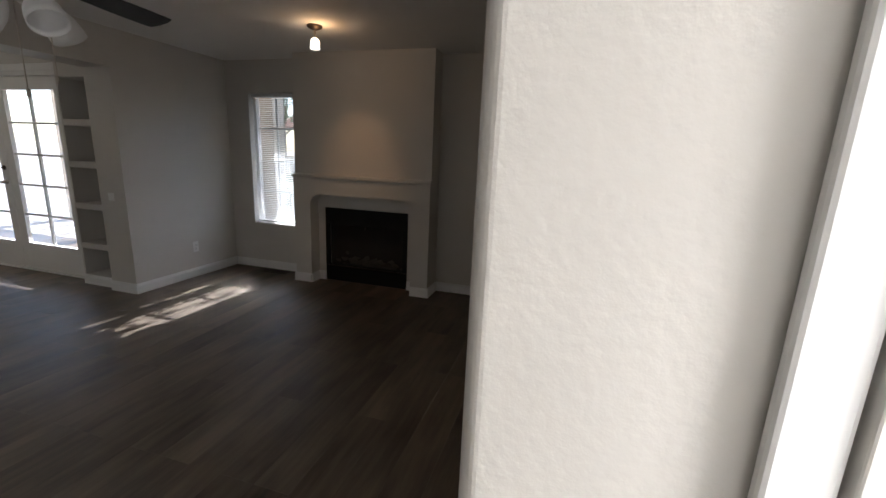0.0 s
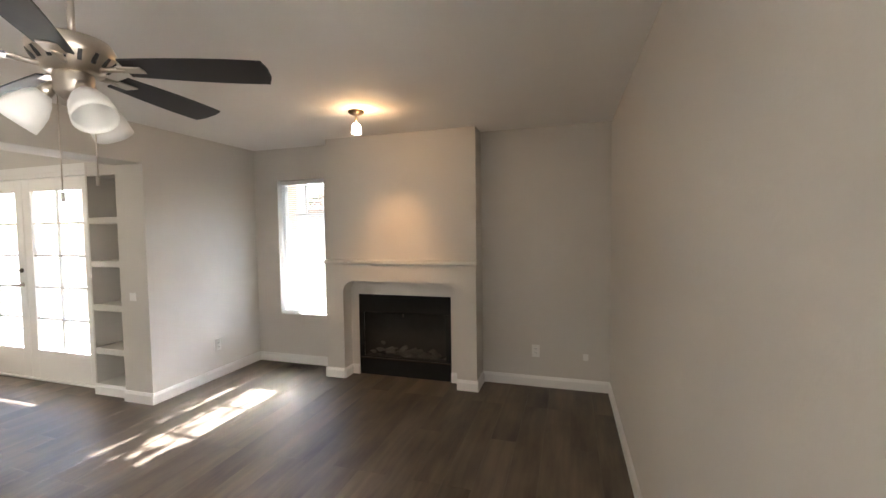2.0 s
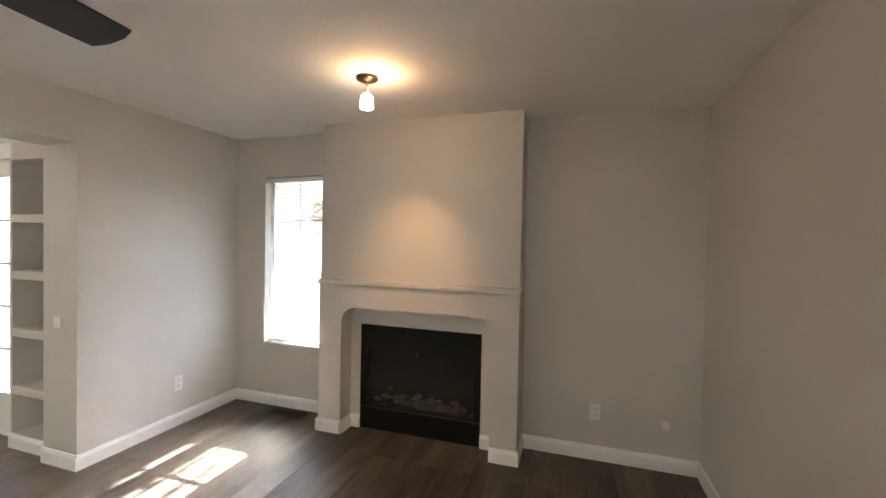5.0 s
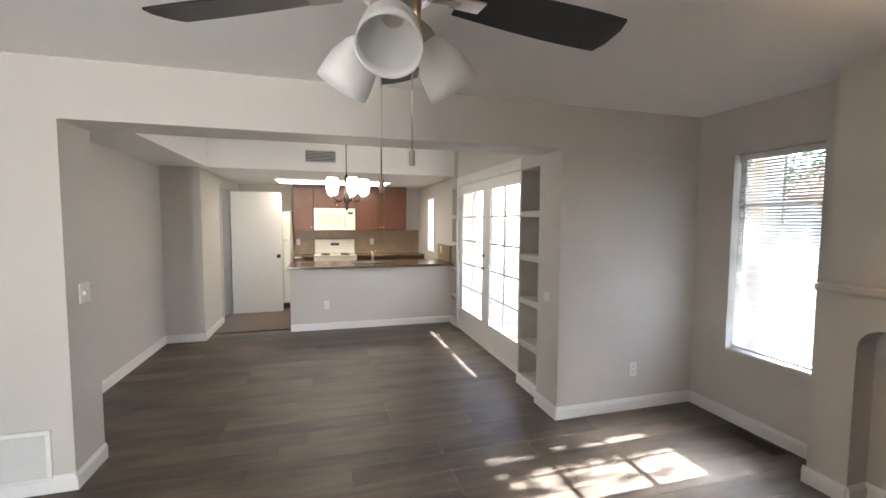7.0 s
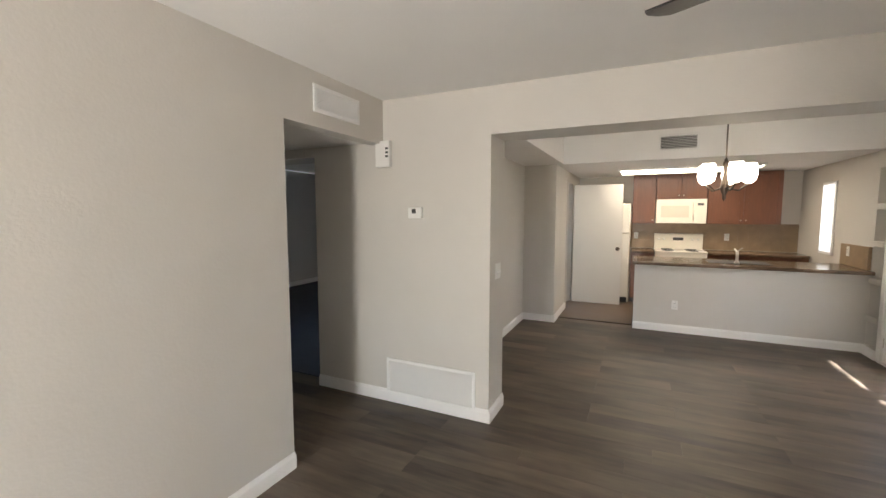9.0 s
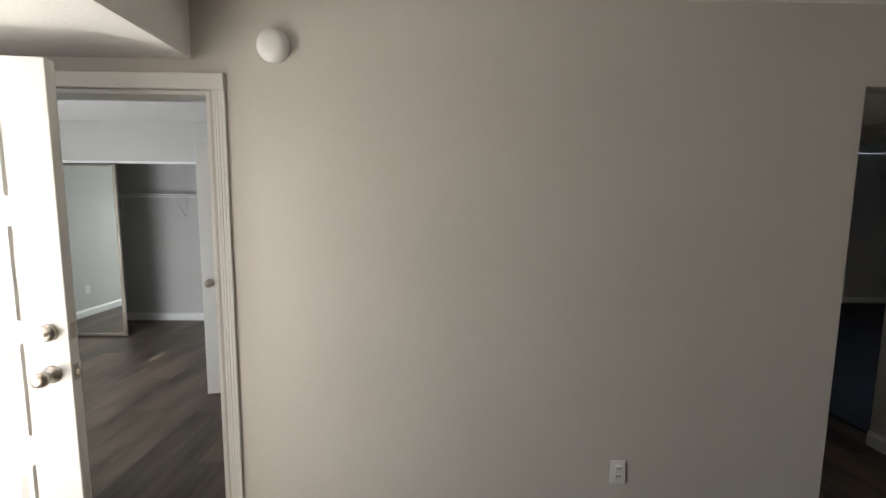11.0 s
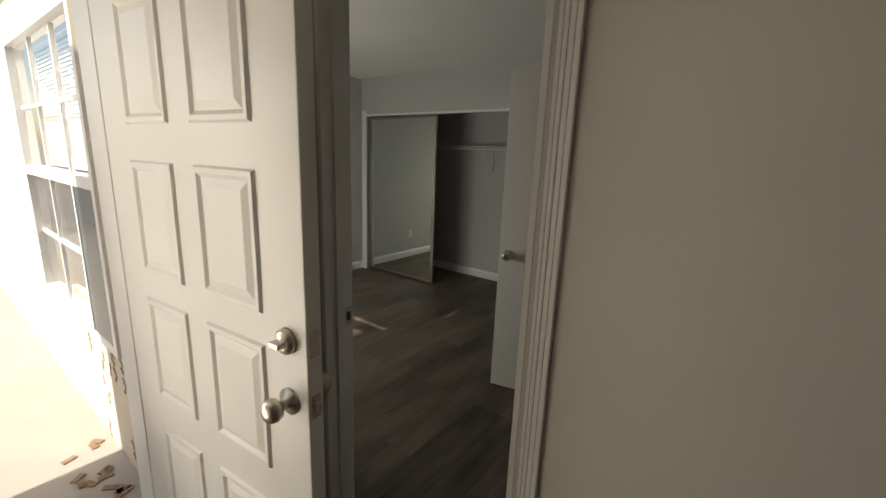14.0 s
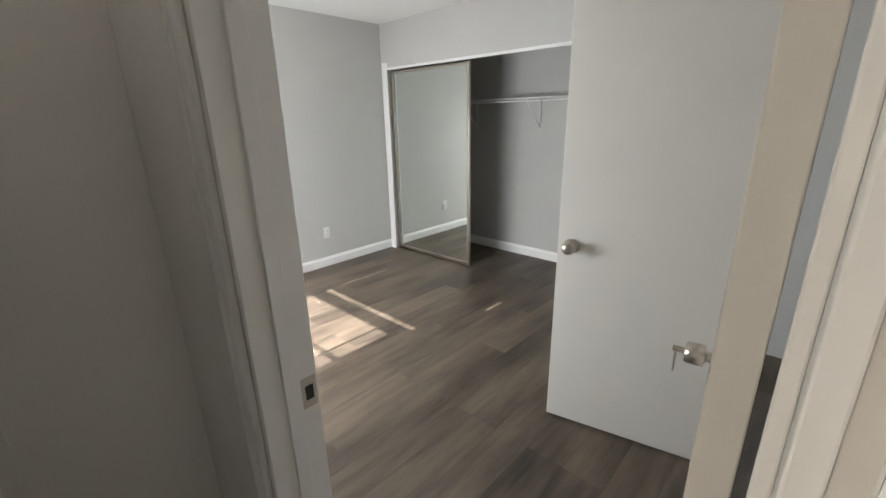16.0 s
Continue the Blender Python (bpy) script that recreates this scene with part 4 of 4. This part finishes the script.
# ---- kitchen ----
bt = thing("bar_counter", T((BARX, 2.22, 0.885)), "brown granite counter on the bar wall with a sink", "counter")
part("slab", box(-0.70, 0.13, -1.19, 1.19, 0.0, 0.04, 0.006), GRANITE, bt)
part("backsplash", box(-0.70, 0.0, 1.165, 1.197, 0.042, 0.30, 0.003), TILE, bt, "tan tile side splash")
part("sink", bx(box(-0.52, -0.12, -0.30, 0.36, 0.038, 0.043), -0.50, -0.14, -0.28, 0.34, 0.042, 0.044), DARKP, bt, "dark sink basin")
fa = thing("kitchen_faucet", T((-7.42, 2.22, 0.926)), "chrome kitchen faucet at the bar counter", "faucet")
part("base", lathe([(0.03, 0), (0.028, 0.02), (0.016, 0.03), (0.016, 0.15), (0.012, 0.155)], 16), NICKEL, fa)
part("spout", tube((0, 0, 0.14), (-0.16, 0, 0.17), 0.011, n=10), NICKEL, fa)
part("lever", tube((0, 0, 0.155), (0.02, 0.05, 0.2), 0.006, n=8), NICKEL, fa)
bc_ = thing("base_cabinet", T((-7.68, 2.22, 0)), "cherry base cabinet under the bar counter", "cabinet")
part("body", box(-0.28, 0.28, -1.14, 1.14, 0.09, 0.884), CHERRY, bc_)
part("toe_kick", box(-0.22, 0.28, -1.14, 1.14, 0.003, 0.09), DARKP, bc_)


def wall_cabinet(y0, y1, z0, z1, n, label):
    c = thing("wall_cabinet", T((KX, (y0 + y1) / 2, z0)), label, "cabinet", "cherry wall cabinets")
    h, w = z1 - z0, y1 - y0
    part("body", box(0.0, 0.30, -w / 2, w / 2, 0, h), CHERRY, c)
    for k in range(n):
        a, b = -w / 2 + w * k / n + 0.004, -w / 2 + w * (k + 1) / n - 0.004
        d = box(0.302, 0.318, a, b, 0.004, h - 0.004, 0.003)
        bx(d, 0.314, 0.324, a, a + 0.055, 0.004, h - 0.004, 0.002)
        bx(d, 0.314, 0.324, b - 0.055, b, 0.004, h - 0.004, 0.002)
        bx(d, 0.314, 0.324, a + 0.055, b - 0.055, 0.004, 0.06, 0.002)
        bx(d, 0.314, 0.324, a + 0.055, b - 0.055, h - 0.06, h - 0.004, 0.002)
        dd = part("door", d, CHERRY, c)
        part("knob", lathe([(0.006, 0), (0.006, 0.012), (0.013, 0.018), (0.004, 0.026)], 12, T((0.324, b - 0.03 if k % 2 == 0 else a + 0.03, 0.06)) @ pose(0, 0, 0, 0, 90, 0)), NICKEL, dd)
    return c


wall_cabinet(0.98, 1.34, 1.38, 2.225, 1, "cherry wood wall cabinet with a framed door")
wall_cabinet(1.345, 2.105, 1.80, 2.225, 2, "cherry wood cabinet above the microwave")
wall_cabinet(2.11, 3.10, 1.38, 2.225, 2, "cherry wood wall cabinet with two doors")
mw = thing("microwave", T((KX, 1.725, 1.385)), "cream over-range microwave under the cabinet", "microwave")
part("body", box(0.0, 0.36, -0.375, 0.375, 0, 0.41, 0.006), CREAM, mw)
part("door_window", box(0.36, 0.364, -0.30, 0.12, 0.10, 0.30, 0.001), mat("pale_window", (0.55, 0.5, 0.42), 0.3), mw)
part("handle", tube((0.385, 0.18, 0.06), (0.385, 0.18, 0.34), 0.010, n=8), CREAM, mw)
part("vent_strip", box(0.36, 0.363, -0.35, 0.35, 0.36, 0.40), CREAM, mw)
part("display", box(0.36, 0.3635, 0.24, 0.33, 0.30, 0.34), DARKP, mw)
rg = thing("kitchen_range", T((KX + 0.02, 1.725, 0.0)), "cream electric range with a raised control panel", "range")
part("body", box(0.0, 0.64, -0.375, 0.375, 0.003, 0.91, 0.005), CREAM, rg)
part("cooktop", box(0.05, 0.65, -0.38, 0.38, 0.911, 0.93, 0.004), CREAM, rg)
bp_ = part("control_panel", box(0.0, 0.07, -0.375, 0.375, 0.93, 1.20, 0.01), CREAM, rg)
for y in (-0.3, -0.22, 0.22, 0.3):
    part("control_knob", lathe([(0.02, 0), (0.018, 0.02), (0.004, 0.022)], 12, T((0.07, y, 1.10)) @ pose(0, 0, 0, 0, 90, 0)), PLASTIC, bp_)
part("clock", box(0.07, 0.073, -0.08, 0.08, 1.08, 1.13), DARKP, bp_)
for i in range(4):
    part("burner", lathe([(0.09, 0.931), (0.09, 0.938), (0.02, 0.939)], 20, T((0.22 + 0.28 * (i % 2), -0.18 + 0.36 * (i // 2), 0))), DARKP, rg)
for y0, y1, nm in ((0.98, 1.345, "base_cabinet"), (2.105, 3.40, "base_cabinet")):
    c = thing(nm, T((KX, (y0 + y1) / 2, 0)), "cherry base cabinet against the kitchen wall", "cabinet", "kitchen base cabinets")
    part("body", box(0, 0.58, (y0 - y1) / 2 + 0.002, (y1 - y0) / 2 - 0.002, 0.09, 0.884), CHERRY, c)
    part("toe_kick", box(0, 0.52, (y0 - y1) / 2 + 0.002, (y1 - y0) / 2 - 0.002, 0.003, 0.09), DARKP, c)
    w = thing("worktop", T((KX, (y0 + y1) / 2, 0.885)), "brown granite worktop on the base cabinet", "worktop", "granite worktops")
    part("slab", box(0, 0.62, (y0 - y1) / 2 + 0.003, (y1 - y0) / 2 - 0.003, 0, 0.04, 0.006), GRANITE, w)
# backsplash tiles, one by one
bs = struct("wall_backsplash", box(KX, KX + 0.004, 0.80, 3.41, 0.928, 1.378), TILE, "tan tiled backsplash behind the range")
tl = mesh_of("tile", box(0, 0.006, 0, 0.146, 0, 0.146), TILE)
for i in range(17):
    for k in range(3):
        o = new("tile", tl)
        o.parent = bs
        o.location = (KX + 0.004, 0.805 + i * 0.15, 0.93 + k * 0.15)
for y in (1.05, 2.45):
    outlet(KX + 0.01, y, 1.15, 90, "white wall outlet on the tiled backsplash")
outlet(-7.75, FDY - 0.035, 1.1, 0, "white wall outlet on the tile side splash")
fr_ = thing("refrigerator", T((-9.58, 0.62, 0.0)), "white refrigerator behind the kitchen door", "refrigerator")
part("body", box(0.0, 0.68, -0.34, 0.34, 0.02, 1.72, 0.01), CREAM, fr_)
part("freezer_door", box(0.682, 0.74, -0.335, 0.335, 1.22, 1.715, 0.012), CREAM, fr_)
part("fridge_door", box(0.682, 0.74, -0.335, 0.335, 0.12, 1.21, 0.012), CREAM, fr_)
part("kick_grille", box(0.66, 0.70, -0.32, 0.32, 0.025, 0.11), DARKP, fr_)
kd = thing("kitchen_door", pose(-8.68, 0.06, 0.008, 0, 0, 92), "cream flat kitchen door standing open with a dark knob", "door")
part("slab", box(0.0, 0.78, -0.018, 0.018, 0.0, 2.03, 0.002), FLATW, kd)
knob(kd, 0.72, 0.95, -1, BRONZE)
kfr = thing("kitchen_door_frame", T((-8.3, 0.03, 0)), "greige kitchen doorway frame in shadow", "door frame")
part("casing", box(0.18, 0.235, 0.0, 0.016, 0, 2.1, 0.004), WALL, kfr)
part("jamb", box(0.163, 0.178, -0.15, 0.004, 0, 2.06, 0.002), WALL, kfr)
lp = thing("ceiling_light", T((-8.45, 1.7, KCZ)), "flat lit light panel in the kitchen ceiling", "ceiling light")
part("frame", box(-0.34, 0.34, -0.92, 0.92, -0.03, 0.0, 0.004), TRIM, lp)
part("diffuser", box(-0.31, 0.31, -0.89, 0.89, -0.036, -0.030), PANEL, lp, "glowing frosted diffuser")
# The wall behind is solid; a faint emission in the pane gives its daylight.
kw = tagged(new("window_3"), "tall white kitchen window with a pane that glows for daylight", "window", kind="structure")
kw.location = (-8.5, FDY - 0.002, 1.0)
part("window_frame", box(-0.22, 0.22, -0.02, 0.0, 0.0, 0.98, 0.004), TRIM, kw)
part("pane", box(-0.18, 0.18, -0.024, -0.0205, 0.04, 0.94), mat("daylight_glow_pane", (0.85, 0.85, 0.84), 0.5, emit=0.12), kw)
struct("trim_threshold", box(-7.44, -7.40, 0.03, 1.06, 0.0025, 0.010, 0.002), BRONZE, "dark floor strip between dining floor and kitchen")

# ---- planting and neighbours ----
def leaf_cloud(parent, name, c, r, n, seed, size=0.05, material=LEAF):
    rr = random.Random(seed)
    bm = bmesh.new()
    for i in range(n):
        while True:
            p = Vector((rr.uniform(-1, 1), rr.uniform(-1, 1), rr.uniform(-1, 1)))
            if 0.15 < p.length < 1 and noise.noise(p * 2.3 + Vector((seed, 0, 0))) > -0.12:
                break
        p = Vector((p.x * r[0], p.y * r[1], p.z * r[2])) + Vector(c)
        e = Euler((rr.uniform(0, 6), rr.uniform(0, 6), rr.uniform(0, 6))).to_matrix()
        s = size * rr.uniform(0.6, 1.5)
        q = [p + e @ Vector(v) for v in ((-s, 0, 0), (0, -s * 0.45, 0.1 * s), (s, 0, 0), (0, s * 0.45, 0.1 * s))]
        bm.faces.new([bm.verts.new(v) for v in q])
    return part(name, bm, material, parent)


def tree(x, y, h, r, seed, n=1500, size=0.07):
    t = thing("tree", T((x, y, -0.16)), "leafy green garden tree behind the house", "tree", "garden trees")
    tk = lathe([(0.11, 0), (0.085, h * 0.35), (0.06, h * 0.7), (0.02, h * 0.95)], 10)
    for k in range(5):
        a = k * 1.3 + seed
        tube((0, 0, h * (0.4 + 0.08 * k)), (r * 0.6 * math.cos(a), r * 0.6 * math.sin(a), h * (0.62 + 0.07 * k)), 0.03, tk, 6)
    part("trunk", tk, BARK, t)
    leaf_cloud(t, "crown", (0, 0, h * 0.78), (r, r, h * 0.32), n, seed, size)
    return t


tree(-3.5, 7.4, 6.2, 1.5, 3, 900, 0.09)
tree(-8.5, 11.5, 5.0, 1.8, 7)
# Shrubs added outside the blind window to keep bright ground out of its view.
for k, (x, y, w, h) in enumerate(((-4.1, 6.5, 0.55, 1.0), (-3.2, 6.9, 0.6, 1.25), (-2.3, 6.4, 0.5, 0.9))):
    sb = thing("shrub", T((x, y, -0.06)), "leafy green shrub added in the soil bed to darken the window's view", "shrub", "garden shrubs")
    st_ = tube((0, 0, 0), (0.03, 0, h * 0.6), 0.02, n=6)
    for q in range(4):
        tube((0.01, 0, h * 0.2), (w * 0.5 * math.cos(q * 1.6), w * 0.5 * math.sin(q * 1.6), h * 0.65), 0.01, st_, 6)
    part("stem", st_, BARK, sb)
    leaf_cloud(sb, "leaves", (0, 0, h * 0.55), (w, w, h * 0.5), 900, 20 + k, 0.05)
hd = tagged(new("hedge"), "low green hedge along the patio wall", "hedge", kind="stuff")
leaf_cloud(hd, "leaves", (-4.5, 9.6, 0.35), (5.0, 0.45, 0.55), 4500, 4, 0.07)
struct("wall_garden", box(-12, 3.0, 10.4, 10.6, -0.16, 1.3), STUCCO, "low stucco garden wall")
pc = thing("patio_cover", T((-5.9, FDY + 0.33, 0)), "stucco patio cover on posts outside the french doors", "patio cover")
part("roof_deck", box(-3.6, 1.55, 0.0, 2.65, 2.55, 2.7), STUCCO, pc)
for x in (-3.3, -1.05, 1.3):
    part("post", box(x - 0.13, x + 0.13, 2.25, 2.51, -0.045, 2.55, 0.01), STUCCO, pc)
nb = thing("neighbour_house", T((-9, 24, -0.16)), "pale stucco neighbour house with a terracotta roof", "house")
part("wall", box(-8, 10, 0, 8, 0, 3.0), STUCCO, nb)
part("roof", prism([(-1, 3.0), (4, 5.0), (9, 3.0)], "x", -9, 11), ROOF, nb)
for x in (-5, -1, 3, 7):
    part("window", box(x - 0.6, x + 0.6, -0.03, 0.02, 1.0, 2.2), SCREEN, nb)

# ---- outside ----
struct("ground", box(-400, 400, -400, 400, -0.45, -0.16), GRAVEL, "pale gravel ground")
struct("pavement_entry", box(1.3, 9, -0.409, 3.0, -0.16, -0.05), CONC, "pale concrete walk outside the front door")
struct("pavement_patio", box(-9.5, -4.6, NY + 0.16, 8.5, -0.16, -0.04), CONC, "pale concrete patio")
# Dark bed added in place of paving, so less sun bounces into the blind.
struct("ground_bed", box(-4.6, 3.0, NY + 0.16, 9.2, -0.16, -0.06), SOIL, "dark soil bed added to cut glare at the blind window")
struct("pavement_patio_near", box(-9.5, DW, FDY + 0.31, NY + 0.16, -0.16, -0.041), CONC, "pale concrete patio")

# ---- floor planks ----
fl = box(-7.42, -0.14, -0.78, 4.62, -0.0115, -0.0065)
bx(fl, -0.14, 1.12, -0.88, 0.81, -0.0115, -0.0065)
bx(fl, -0.2, BE, -4.38, -0.88, -0.0115, -0.0065)
bx(fl, -4.3, -2.9, -2.6, -0.78, -0.0115, -0.0065)
floor = struct("floor", fl, PLANK, "dark grey-brown vinyl plank floor")
PW, PL = 0.182, 1.22
pm = mesh_of("plank", box(0, PW - 0.0012, 0, PL - 0.0012, -0.006, 0.0, 0.0), PLANK)
short = mesh_of("plank", box(0, PW - 0.0012, 0, PL / 2 - 0.0012, -0.006, 0.0, 0.0), PLANK)


def lay(x0, n, span):
    """Columns of staggered planks side by side; span(x) gives where a column begins and ends."""
    for i in range(n):
        x = x0 + i * PW
        if span(x) is None:
            continue
        y, y1 = span(x)
        k = (i * 5) % 3
        first = True
        while y < y1 - 0.02:
            left = y1 - y
            me = short if (k == 1 and first) or left < 0.8 else pm
            ob = new("plank", me)
            L = PL / 2 if me is short else PL
            ob.location = (x, min(y, y1 - L + 0.06) if left < L else y, -0.0003 * (left < L))
            ob.parent = floor
            y += L
            first = False


def living_span(x):
    if x < -4.3:
        return (-0.43, 3.33)
    if x < -4.1:
        return (0.0, 3.4)
    if x < -2.9:
        return (-2.6, 4.6)
    if x < -0.3:
        return (-0.78, 4.6)
    return (-0.9, 0.815)


lay(-7.40, 47, living_span)
lay(-0.2, 21, lambda x: (-4.36, -0.92))
